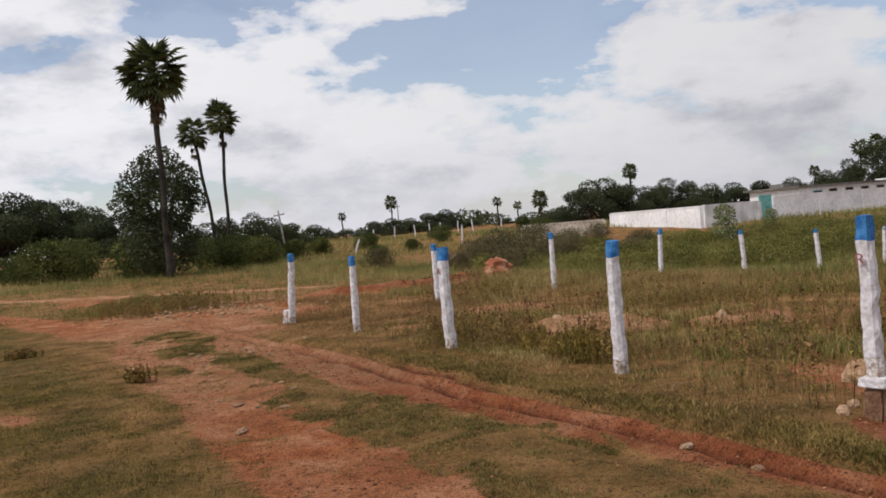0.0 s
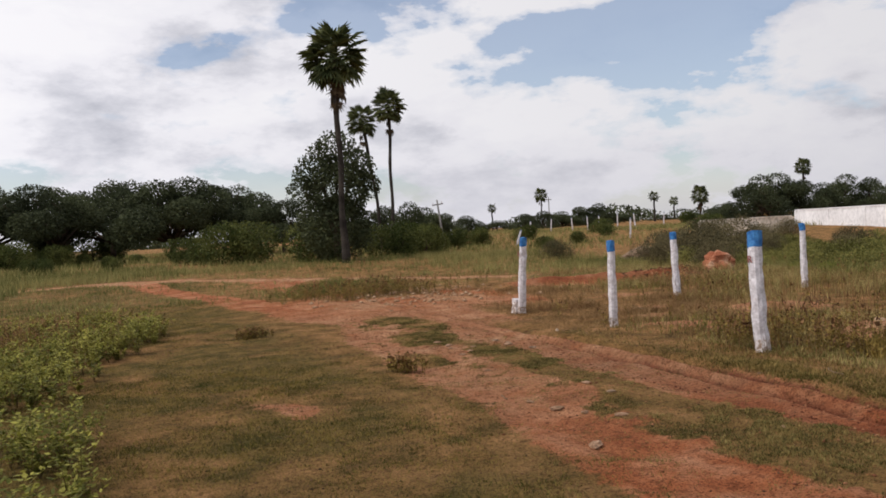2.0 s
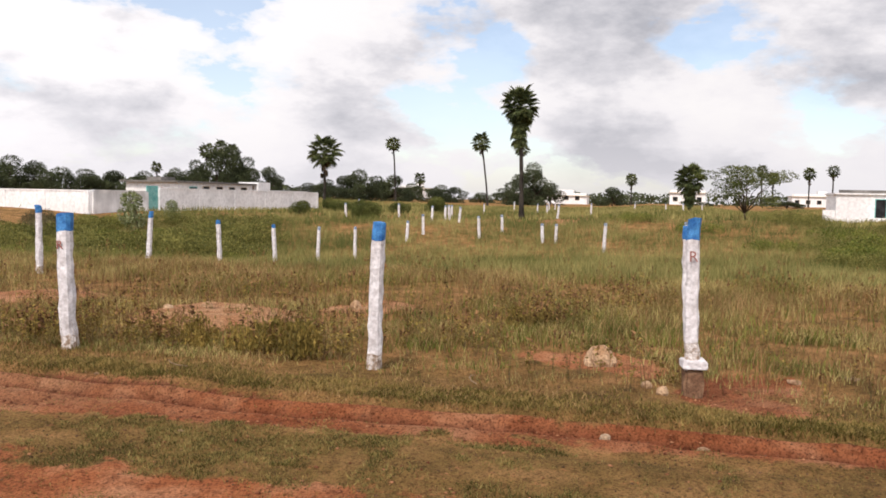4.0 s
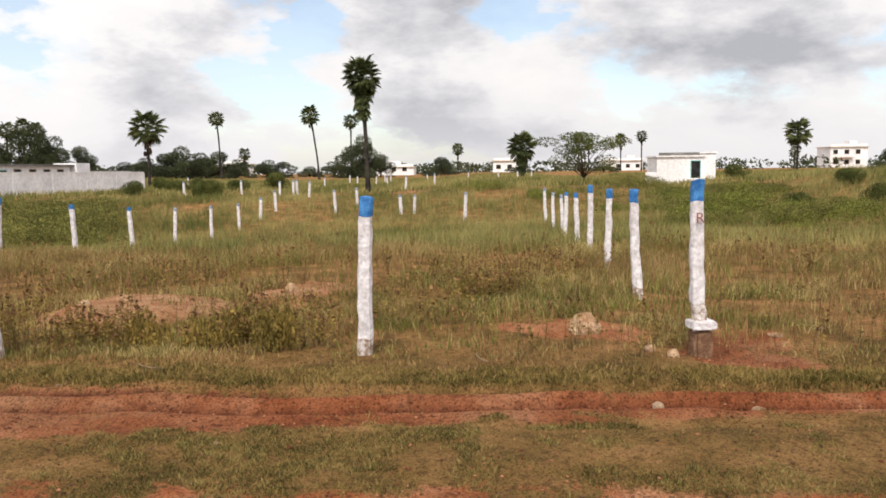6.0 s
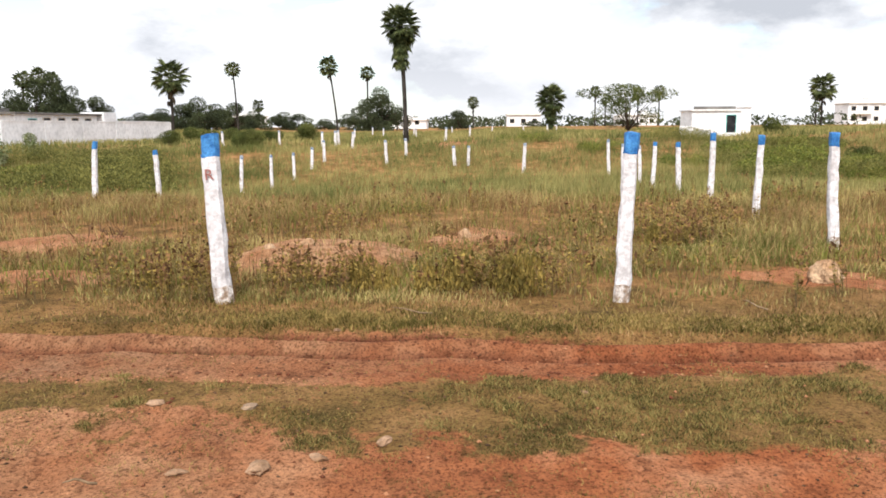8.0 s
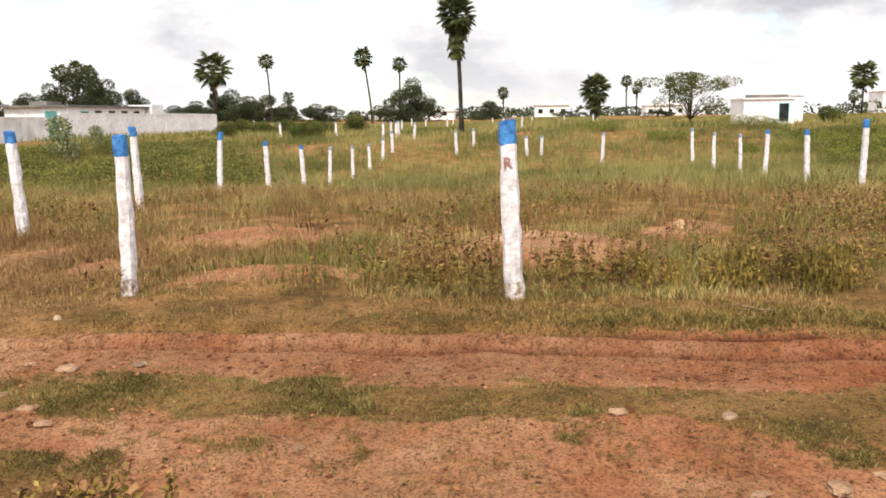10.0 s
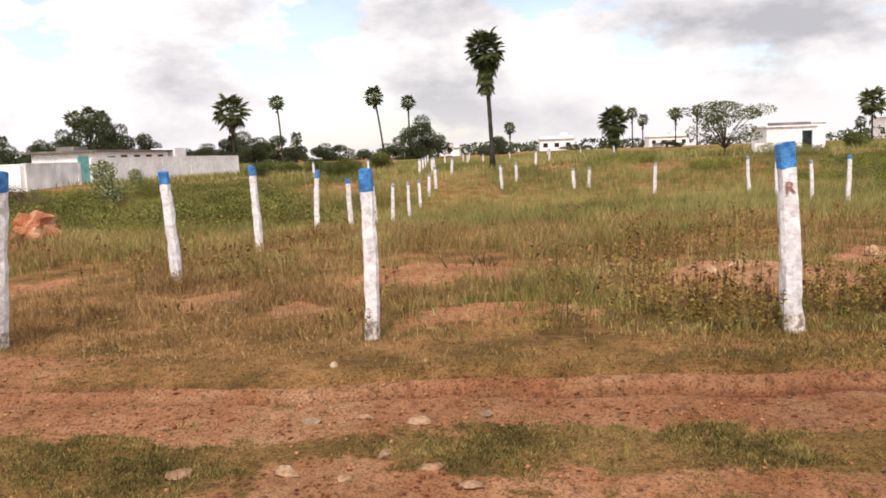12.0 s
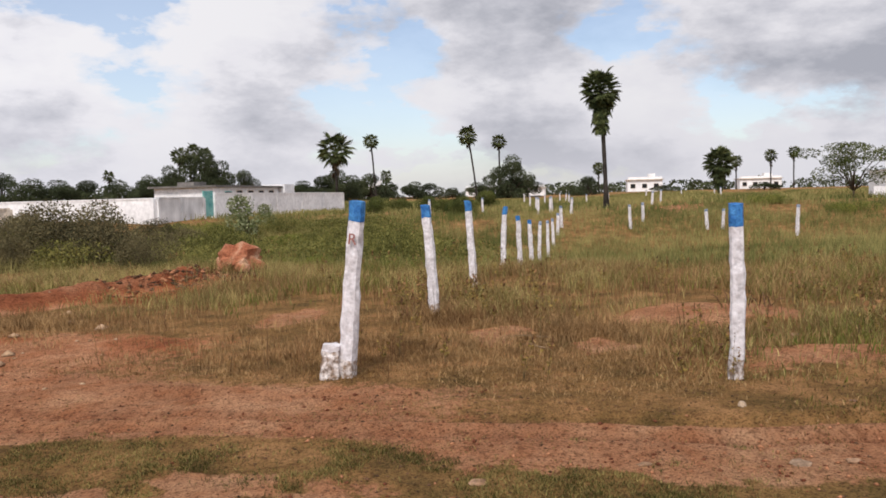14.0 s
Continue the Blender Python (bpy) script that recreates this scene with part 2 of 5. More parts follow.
def soil_material():
    """Red earth, darker red strips and grass litter, mixed by the sheet's own masks."""
    m = bpy.data.materials.new("red_earth")
    m.use_nodes = True
    N, L = m.node_tree.nodes, m.node_tree.links
    b = N["Principled BSDF"]
    b.inputs["Roughness"].default_value = 0.97
    b.inputs["Specular IOR Level"].default_value = 0.08
    g = N.new("ShaderNodeNewGeometry")

    def noise_fac(scale, detail=5, rough=0.6):
        n = N.new("ShaderNodeTexNoise")
        n.inputs["Scale"].default_value, n.inputs["Detail"].default_value = scale, detail
        n.inputs["Roughness"].default_value = rough
        L.new(g.outputs["Position"], n.inputs["Vector"])
        return n.outputs["Fac"]

    def ramp(fac, *stops):
        r = N.new("ShaderNodeValToRGB")
        e = r.color_ramp.elements
        e[0].position, e[0].color = stops[0][0], (*stops[0][1], 1)
        e[1].position, e[1].color = stops[-1][0], (*stops[-1][1], 1)
        for p, c in stops[1:-1]:
            e.new(p).color = (*c, 1)
        L.new(fac, r.inputs[0])
        return r.outputs[0]

    def mix(fac, c1, c2, kind="MIX"):
        n = N.new("ShaderNodeMixRGB")
        n.blend_type = kind
        for k, v in enumerate((fac, c1, c2)):
            if isinstance(v, float):
                n.inputs[k].default_value = v
            else:
                L.new(v, n.inputs[k])
        return n.outputs[0]

    def mask(name):
        n = N.new("ShaderNodeAttribute")
        n.attribute_name = name
        return n.outputs["Fac"]
    soil = ramp(noise_fac(1.1), (0.34, (0.25, 0.070, 0.026)), (0.5, (0.41, 0.142, 0.060)), (0.66, (0.55, 0.262, 0.138)))
    sandy = ramp(noise_fac(3.0), (0.35, (0.40, 0.20, 0.10)), (0.65, (0.56, 0.35, 0.20)))
    dark_earth = ramp(noise_fac(5.0), (0.35, (0.085, 0.026, 0.015)), (0.65, (0.20, 0.065, 0.035)))
    litter = ramp(noise_fac(1.6), (0.36, (0.15, 0.092, 0.032)), (0.5, (0.27, 0.150, 0.055)), (0.64, (0.40, 0.215, 0.09)))
    # edges of the bare earth, broken up by clods and tufts
    rag = N.new("ShaderNodeMath")
    rag.operation = "MULTIPLY_ADD"
    L.new(noise_fac(7.0, 6, 0.7), rag.inputs[0])
    rag.inputs[1].default_value = 1.3
    off = N.new("ShaderNodeMath")
    off.operation = "ADD"
    off.inputs[1].default_value = -0.65
    L.new(mask("bare"), off.inputs[0])
    L.new(off.outputs[0], rag.inputs[2])
    bare = ramp(rag.outputs[0], (0.38, (0, 0, 0)), (0.62, (1, 1, 1)))
    turf = ramp(noise_fac(2.2), (0.36, (0.085, 0.072, 0.020)), (0.64, (0.23, 0.15, 0.05)))
    litter = mix(mask("turf"), litter, turf)
    col = mix(mask("sand"), soil, sandy)
    col = mix(mask("darker"), col, dark_earth)
    col = mix(bare, litter, col)
    grain = ramp(noise_fac(55, 4, 0.7), (0.36, (0.34, 0.30, 0.28)), (0.48, (0.96, 0.96, 0.96)), (0.68, (1.22, 1.20, 1.17)))
    col = mix(1.0, col, grain, "MULTIPLY")
    clod = ramp(noise_fac(14, 4, 0.65), (0.36, (0.58, 0.54, 0.52)), (0.48, (1.0, 1.0, 1.0)), (0.66, (1.10, 1.09, 1.07)))
    col = mix(0.85, col, clod, "MULTIPLY")
    L.new(col, b.inputs["Base Color"])
    bp = N.new("ShaderNodeBump")
    bp.inputs["Strength"].default_value, bp.inputs["Distance"].default_value = 1.0, 0.075
    L.new(noise_fac(24, 6, 0.7), bp.inputs["Height"])
    L.new(bp.outputs[0], b.inputs["Normal"])
    return m


SOIL = soil_material()


# ---- mesh helpers ----
def mesh_of(name, verts, faces, mat, smooth=False):
    me = bpy.data.meshes.new(name)
    me.from_pydata([tuple(v) for v in verts], [], faces)
    me.materials.append(mat)
    if smooth:
        me.shade_smooth()
    me.update()
    return me


def fast_mesh(name, verts, corners, mat):
    """verts: n x 3; corners: m x k vertex numbers, k corners a face."""
    verts, corners = np.asarray(verts, np.float32), np.asarray(corners, np.int32)
    me = bpy.data.meshes.new(name)
    me.vertices.add(len(verts))
    me.vertices.foreach_set("co", verts.ravel())
    me.loops.add(corners.size)
    me.loops.foreach_set("vertex_index", corners.ravel())
    me.polygons.add(len(corners))
    me.polygons.foreach_set("loop_start", np.arange(0, corners.size, corners.shape[1], dtype=np.int32))
    me.materials.append(mat)
    me.update(calc_edges=True)
    return me


def part(name, me, parent, label=""):
    ob = new(name, me)
    ob.parent = parent
    return tagged(ob, label)


def thing(name, label, category, group="", kind="", m=None):
    ob = new(name)
    ob.empty_display_size = 0.1
    if m is not None:
        ob.matrix_basis = m
    return tagged(ob, label, category, group, kind)


def tube(points, radii, sides=8, cap=True):
    points = [Vector(p) for p in points]
    V, F = [], []
    for k, p in enumerate(points):
        d = (points[min(k + 1, len(points) - 1)] - points[max(k - 1, 0)]).normalized()
        u = d.orthogonal().normalized() if abs(d.z) < 0.9 else Vector((1, 0, 0)) - d * d.x
        u.normalize()
        v = d.cross(u)
        for s in range(sides):
            ang = 2 * math.pi * s / sides
            V.append(p + (u * math.cos(ang) + v * math.sin(ang)) * radii[k])
    for k in range(len(points) - 1):
        for s in range(sides):
            i, j = k * sides + s, k * sides + (s + 1) % sides
            F.append((i, j, j + sides, i + sides))
    if cap:
        F.append(tuple(reversed(range(sides))))
        F.append(tuple(range((len(points) - 1) * sides, len(points) * sides)))
    return V, F


def joined(pieces):
    V, F = [], []
    for v, f in pieces:
        n = len(V)
        V += list(v)
        F += [tuple(i + n for i in q) for q in f]
    return V, F


def box(x0, y0, z0, x1, y1, z1):
    V = [Vector((x, y, z)) for z in (z0, z1) for x, y in ((x0, y0), (x1, y0), (x1, y1), (x0, y1))]
    return V, [(3, 2, 1, 0), (4, 5, 6, 7), (0, 1, 5, 4), (1, 2, 6, 5), (2, 3, 7, 6), (3, 0, 4, 7)]


# ---- lie of the land ----
def lattice(ix, iy, seed):
    h = (ix.astype(np.int64) * 374761393 + iy.astype(np.int64) * 668265263 + seed * 974634757) & 0xFFFFFFFF
    h = ((h ^ (h >> 13)) * 1274126177) & 0xFFFFFFFF
    return ((h ^ (h >> 16)) & 0xFFFF) / 65535.0


def fuzz(x, y, scale, seed=0, octaves=3):
    total, amp, norm = 0.0, 1.0, 0.0
    for o in range(octaves):
        u, v = x * scale, y * scale
        ix, iy = np.floor(u), np.floor(v)
        fx, fy = u - ix, v - iy
        fx, fy = fx * fx * (3 - 2 * fx), fy * fy * (3 - 2 * fy)
        a, b = lattice(ix, iy, seed + o), lattice(ix + 1, iy, seed + o)
        c, d = lattice(ix, iy + 1, seed + o), lattice(ix + 1, iy + 1, seed + o)
        total = total + amp * ((a * (1 - fx) + b * fx) * (1 - fy) + (c * (1 - fx) + d * fx) * fy)
        norm += amp
        amp, scale = amp * 0.5, scale * 2.1
    return total / norm


def ease(v, lo, hi):
    t = np.clip((v - lo) / (hi - lo), 0, 1)
    return t * t * (3 - 2 * t)


def band(v, lo, hi, soft):
    return ease(v, lo - soft, lo + soft) * (1 - ease(v, hi - soft, hi + soft))


def blob(x, y, cx, cy, rx, ry):
    return 1 - ease(np.hypot((x - cx) / rx, (y - cy) / ry), 0.55, 1.15)


def track_b(y):
    return 1.85 + 0.062 * np.clip(y, -10, 18)


def masks(x, y):
    """Bare earth, darker red earth and pale sand at a place, 0 to 1."""
    wob = (fuzz(x, y, 0.35, 5) - 0.5) * 0.8
    xb = track_b(y)
    near_edge = np.interp(y, (2.0, 4.0, 8.0), (4.4, 4.35, 3.75))
    a = band(x + wob * 0.5, near_edge, 4.85, 0.22) * (1 - ease(y, 15, 19) * 0.3)
    b = band(x + wob, xb - 0.55, xb + 0.75, 0.26)
    a, b = a * (1 - 0.9 * ease(y, 22, 26)), b * (1 - 0.9 * ease(y, 20, 25))
    bare = np.maximum(a, b * (0.84 + 0.8 * (fuzz(x, y, 1.3, 9) - 0.42)))
    mid = band(x, xb + 0.6, 4.0, 0.3) * 0.28                       # worn strip between the wheels
    bare = np.maximum(bare, mid * (fuzz(x, y, 0.8, 21) > 0.42))
    bare = np.maximum(bare, band(x + wob, 4.2, 6.0, 0.4) * ease(y, 13.5, 17) * (1 - ease(y, 19, 24)) * 0.9)
    bare = np.maximum(bare, band(x + wob * 2, 2.2, 8.4, 0.9) * band(y + wob * 2, 18, 25, 1.6) * 0.75)
    # the lane bends away past the junction; a sandy road crosses behind it
    bend = band(x - (4.2 - 0.0085 * np.clip(y - 18, 0, 40) ** 2) + wob * 2, -0.7, 0.7, 0.5) * ease(y, 18, 22) * (1 - ease(y, 30, 37)) * (1 - 0.8 * ease(y, 21, 25))
    bare = np.maximum(bare, bend * 0.8)
    bare = np.maximum(bare, band(x + wob * 2, 3.4, 6.4, 0.7) * band(y, 24, 36, 1.5) * (0.35 + 0.7 * fuzz(x, y, 1.1, 27)))
    cy = np.interp(x, (-30, -5, 0.7, 4, 8.5, 12, 16, 22), (46, 41, 39.2, 36.5, 32.0, 27.6, 26.6, 28))
    # the left wheel track carries on as a red lane that swings away
    lane = np.interp(y, (17, 22, 27, 33, 38, 46), (2.95, 2.5, 1.5, 0.3, -0.9, -4.0))
    bare = np.maximum(bare, band(x + wob * 1.2, lane - 0.6, lane + 0.7, 0.35) * ease(y, 16, 19) * (1 - ease(y, 38, 42)) * (0.55 + 0.5 * fuzz(x, y, 0.9, 101)))
    cross = band(y - cy + wob, -1.2, 1.0, 0.4) * (1 - ease(x, 15.5, 20)) * ease(x, -9, -4)
    bare = np.maximum(bare, cross)
    sand = cross * 0.9
    for cx, cyy, rx, ry, s in ((8.4, 9.3, 1.4, 1.3, 0.8), (9.8, 7.6, 1.1, 0.9, 0.7), (6.9, 12.0, 0.68, 1.4, 0.5), (9.4, 12.9, 1.0, 1.5, 0.5),
                               (7.5, 4.2, 0.7, 0.9, 0.3), (6.3, 2.8, 1.0, 0.8, 0.15), (8.2, 15.3, 0.8, 0.4, 0.7), (7.6, 14.4, 0.6, 0.3, 0.7),
                               (0.3, 9.9, 0.3, 0.7, 0.1),
                               (9.5, 18.2, 1.2, 0.6, 0.6), (12.6, 21.2, 2.0, 1.0, 0.0), (46, 9, 3, 2, 0.5)):
        k = blob(x + wob * 1.1 + (fuzz(x, y, 1.4, 13) - 0.5) * 0.9, y + wob * 0.8 + (fuzz(x, y, 1.3, 15) - 0.5) * 0.9, cx, cyy, rx, ry)
        bare = np.maximum(bare, k * (0.35 + 0.85 * fuzz(x, y, 1.9, 17)))
        sand = np.maximum(sand, k * s)
    # green patches that have crept over the tracks
    for cx, cyy, rx, ry in ((4.0, 16.5, 0.45, 1.5), (3.7, 17.6, 0.5, 0.9), (3.2, 14.3, 0.4, 1.2), (2.6, 12.4, 0.35, 0.8), (5.5, 24.0, 1.8, 0.9)):
        bare = bare * (1 - 0.8 * blob(x + wob * 0.4, y + wob, cx, cyy, rx, ry))
    mat = np.maximum(band(x + wob * 0.4, 3.2, near_edge + 0.2, 0.12), 0.8 * band(x + wob * 0.6, 2.75, 3.1, 0.12)) * band(y, 4.0, 18, 1.0)
    bare = bare * (1 - 0.85 * mat * ease(0.5 * fuzz(x, y, 1.1, 29) + 0.5 * fuzz(x, y, 4.5, 30), 0.50, 0.60))
    edge = x + (fuzz(x, y, 0.5, 19) - 0.5) * 0.35
    # darker red earth along both ruts, fainter across the wheel track
    darker = np.maximum(band(edge, 4.47, 4.62, 0.05), np.maximum(band(edge, 4.78, 4.98, 0.05), 0.28 * band(edge, 3.9, 4.9, 0.2))) * (1 - 0.75 * ease(y, 10, 14)) * ease(y, -8, 0)
    sand = np.maximum(sand, 0.5 * ease(y, 6.5, 11) * (1 - ease(x, 6, 8)) + 0.15 * ease(fuzz(x, y, 0.6, 87), 0.5, 0.65)) * (1 - 0.8 * ease(y, 18, 22) * (1 - cross))
    stony = band(x + wob * 2, 3.6, 9.0, 0.9) * band(y + wob * 2, 20.0, 27.0, 1.5)
    sand = np.maximum(sand, 0.75 * stony * ease(fuzz(x, y, 0.9, 57), 0.36, 0.52))
    # the same darker red round the first footing and along the spoil ridge
    darker = np.maximum(darker, blob(x, y, 6.2, 2.9, 1.1, 0.8) * 0.4)
    darker = np.maximum(darker, band(y - (23.2 - 0.28 * (x - 9)), -0.5, 0.5, 0.15) * band(x, 9, 14, 1) * 0.4)
    heap = band(y - (23.2 - 0.28 * (x - 9)), -0.8, 0.8, 0.25) * band(x, 9, 14, 0.8)
    bare = np.maximum(bare, heap)
    return np.clip(bare, 0, 1), np.clip(darker, 0, 1), np.clip(sand, 0, 1)


def land(x, y):
    x, y = np.asarray(x, float), np.asarray(y, float)
    z = 0.05 * ease(x + (fuzz(x, y, 0.5, 19) - 0.5) * 0.35, 4.92, 5.06) * (1 - 0.6 * ease(x, 5.3, 6.1)) * (1 - 0.9 * ease(y, 12, 16)) + 0.03 * (fuzz(x, y, 0.5, 2) - 0.5)
    z = z + 0.05 * (fuzz(x, y, 1.7, 4, 2) - 0.5) * np.exp(-((x - 3) / 30) ** 2)
    wav = (fuzz(x, y, 0.5, 19) - 0.5) * 0.35
    z = z - (0.09 * np.exp(-((x + wav - 4.55) / 0.07) ** 2) - 0.05 * np.exp(-((x + wav - 4.72) / 0.06) ** 2)
             + 0.08 * np.exp(-((x + wav - 4.86) / 0.06) ** 2) + 0.03 * np.exp(-((x - 4.15) / 0.16) ** 2)) * (1 - 0.7 * ease(y, 11, 15))
    z = z + 0.06 * masks(x, y)[0] * (1 - 0.75 * band(x, 4.3, 5.1, 0.2)) * (fuzz(x, y, 4.5, 23, 2) - 0.5) * (np.hypot(x - 3, y - 10) < 18)
    z = z - 0.03 * np.exp(-((x - track_b(y)) / 0.5) ** 2)
    depth = 0.5 + 0.4 * ease(y, 3, 14) - 0.5 * ease(y, 17, 32)
    z = z - depth * np.exp(-((x - 29) / 9.0) ** 2) * ease(x, 10, 20)
    z = z + 0.85 * ease(x, 34, 48) * (1 - 0.5 * ease(y, 4, 14)) * (1 - 0.45 * band(y, -13, -5, 2))
    z = z + 0.8 * ease(-(y + 0.2 * (x - 10)), 2.0, 8.0) * ease(x, 12, 28) * (1 - ease(x, 42, 56))
    z = z + 0.4 * ease(y, 30, 60) + 0.6 * ease(np.hypot(x, y), 90, 180)
    z = z + 0.30 * (fuzz(x, y, 0.07, 11) - 0.5) * ease(np.hypot(x - 3, y - 9), 14, 30)
    # spoil ridge beside the cross road
    ridge = band(x, 9.0, 14.2, 1.2) * np.exp(-((y - (23.2 - 0.28 * (x - 9))) / 0.42) ** 2)
    z = z + ridge * (0.10 + 0.26 * fuzz(x, y, 2.2, 31, 2))
    z = z + 0.16 * blob(x, y, 14.4, 21.2, 1.8, 1.2) + 0.15 * blob(x, y, 8.5, 9.4, 1.2, 1.1) + 0.12 * blob(x, y, 9.9, 7.6, 1.1, 0.9) + 0.05 * blob(x, y, 6.9, 12.0, 0.7, 1.2) + 0.10 * blob(x, y, 9.4, 12.9, 1.0, 1.3)
    z = z + 0.09 * (fuzz(x, y, 3.0, 37) - 0.5) * band(x, 6.2, 10, 0.3) * masks(x, y)[0]
    return z


def height(x, y):
    return float(land(np.array([x]), np.array([y]))[0])


def axis(fine_lo, fine_hi, step, reach):
    mid = list(np.arange(fine_lo, fine_hi + 1e-6, step))
    up, s, v = [], step, fine_hi
    while v < reach:
        s *= 1.085
        v += s
        up.append(v)
    down, s, v = [], step, fine_lo
    while v > -reach:
        s *= 1.085
        v -= s
        down.append(v)
    return np.array(down[::-1] + mid + up)


def build_ground():
    xs, ys = axis(-1.0, 9.0, 0.04, 2600), axis(1.5, 24.0, 0.08, 2600)
    X, Y = np.meshgrid(xs, ys)
    nx, ny = len(xs), len(ys)
    x, y = X.ravel(), Y.ravel()
    V = np.stack([x, y, land(x, y)], 1)
    i = (np.arange(ny - 1)[:, None] * nx + np.arange(nx - 1)[None]).ravel()
    me = fast_mesh("ground", V, np.stack([i, i + 1, i + nx + 1, i + nx], 1), SOIL)
    me.shade_smooth()
    turf = (1 - ease(x + 0.8 * (fuzz(x, y, 0.7, 33) - 0.5), 0.9, 2.0)) * (0.25 + 0.65 * ease(fuzz(x, y, 0.9, 44), 0.36, 0.54)) + 0.6 * band(x, 2.7, 3.95, 0.2) * band(y, -5, 15, 1)
    turf = turf * (1 - 0.5 * band(x, 2.7, 4.3, 0.2))
    turf = np.clip(turf + 0.4 * band(x, 5.0, 6.2, 0.3) * (1 - ease(y, 6, 9)), 0, 1)
    for name, values in zip(("bare", "darker", "sand", "turf"), (*masks(x, y), turf)):
        me.attributes.new(name, "FLOAT", "POINT").data.foreach_set("value", values.astype(np.float32))
    tagged(new("ground", me), "red earth field with worn wheel tracks and thin grass", "ground", kind="structure")


build_ground()


# ---- plot posts ----
def hewn_post(seed, tall, half, blue):
    """Rough split-stone post: a whitewashed shaft, a grubby foot and a blue head, each a mesh of its own."""
    rng = random.Random(seed)
    rings, levels = [], 15
    for k in range(levels + 1):
        z = -0.25 + (tall + 0.25) * k / levels
        w = half * (1.08 - 0.16 * max(z, 0) / tall)
        cx = 0.016 * math.sin(z * 2.3 + seed) + rng.uniform(-0.005, 0.005)
        cy = 0.018 * math.cos(z * 1.9 + seed * 2) + rng.uniform(-0.006, 0.006)
        ring = []
        for sx, sy in ((1, 0.45), (0.72, 0.86), (-0.3, 1), (-0.8, 0.82), (-1, 0.2), (-0.86, -0.72), (-0.2, -1), (0.8, -0.84), (1, -0.3)):
            j = 1 + rng.uniform(-0.11, 0.11)
            ring.append(Vector((cx + sx * w * j, cy + sy * w * j, z + rng.uniform(-0.012, 0.012))))
        rings.append(ring)
    # a ring exactly under the blue head, and one above the foot
    def between(z):
        for k in range(levels):
            if rings[k][0].z <= z <= rings[k + 1][0].z:
                t = (z - rings[k][0].z) / (rings[k + 1][0].z - rings[k][0].z)
                return k, [a.lerp(b, t) + Vector((0, 0, rng.uniform(-0.008, 0.008))) for a, b in zip(rings[k], rings[k + 1])]
    kb, rb = between(tall - blue)
    kf, rf = between(0.16)

    def skin(stack, top, bottom, swell=0.0):
        n = len(stack[0])
        V = [v.copy() for r in stack for v in r]
        if swell:
            for v in V:
                v.x *= 1 + swell
                v.y *= 1 + swell
        F = [(a * n + s, a * n + (s + 1) % n, (a + 1) * n + (s + 1) % n, (a + 1) * n + s) for a in range(len(stack) - 1) for s in range(n)]
        if top:
            c = sum(stack[-1], Vector()) / n + Vector((0, 0, 0.012))
            V.append(c)
            F += [((len(stack) - 1) * n + s, (len(stack) - 1) * n + (s + 1) % n, len(V) - 1) for s in range(n)]
        if bottom:
            F.append(tuple(reversed(range(n))))
        return V, F
    shaft = mesh_of("shaft", *skin([rf] + rings[kf + 1:kb + 1] + [rb], False, False), WHITE)
    foot = mesh_of("foot", *skin(rings[:kf + 1] + [rf], False, True), GRIME)
    head = mesh_of("blue_head", *skin([rb] + rings[kb + 1:], True, False, 0.02), BLUE)
    return shaft, foot, head


POST_LABEL = "whitewashed rough stone plot post with a blue-painted top"


def letter_mesh():
    c = bpy.data.curves.new("letter", "FONT")
    c.body, c.size, c.extrude, c.align_x = "R", 0.135, 0.004, "CENTER"
    ob = bpy.data.objects.new("letter", c)
    scene.collection.objects.link(ob)
    bpy.context.view_layer.update()
    me = bpy.data.meshes.new_from_object(ob.evaluated_get(bpy.context.evaluated_depsgraph_get()))
    bpy.data.objects.remove(ob)
    bpy.data.curves.remove(c)
    me.materials.clear()
    me.materials.append(RED_INK)
    return me


LETTER = letter_mesh()


def post(x, y, tall, half, seed, lean_x=0.0, lean_y=0.0, blue=0.18, letter=False, label=POST_LABEL, base=0.0, paint=None):
    ob = thing("plot_post", label, "post", "plot boundary posts",
               m=pose(x, y, height(x, y) + base, math.degrees(-lean_y), math.degrees(lean_x), seed * 7 % 11 - 5))
    shaft, foot, head = hewn_post(seed, tall, half, blue)
    if paint:
        head.materials[0] = paint
    part("shaft", shaft, ob)
    part("foot", foot, ob, "chipped and stained whitewash")
    part("blue_head", head, ob, "bright blue painted head")
    if letter:
        lt = part("letter", LETTER, ob, "letter R in red-brown paint")
        lt.matrix_basis = Matrix(((0, 0, -1, -half * 1.0 - 0.018), (-1, 0, 0, 0.01), (0, 1, 0, tall - blue - 0.19), (0, 0, 0, 1)))
    return ob


LETTERED = "whitewashed rough stone post, blue top, painted letter R"
post(6.20, 6.29, 1.48, 0.066, 2, 0.0, -0.055)
post(6.15, 9.81, 1.50, 0.076, 3, 0.02, 0.068, 0.20, True, LETTERED)
post(6.20, 13.22, 1.40, 0.058, 4, -0.01, 0.0)
post(6.14, 16.44, 1.50, 0.070, 5, 0.02, -0.105, 0.17, True, "whitewashed stone corner post, blue top, letter R")
post(6.09, 3.20, 1.26, 0.062, 6, 0.0, 0.035, 0.19, True, "whitewashed stone post with letter R on a block", base=0.345)
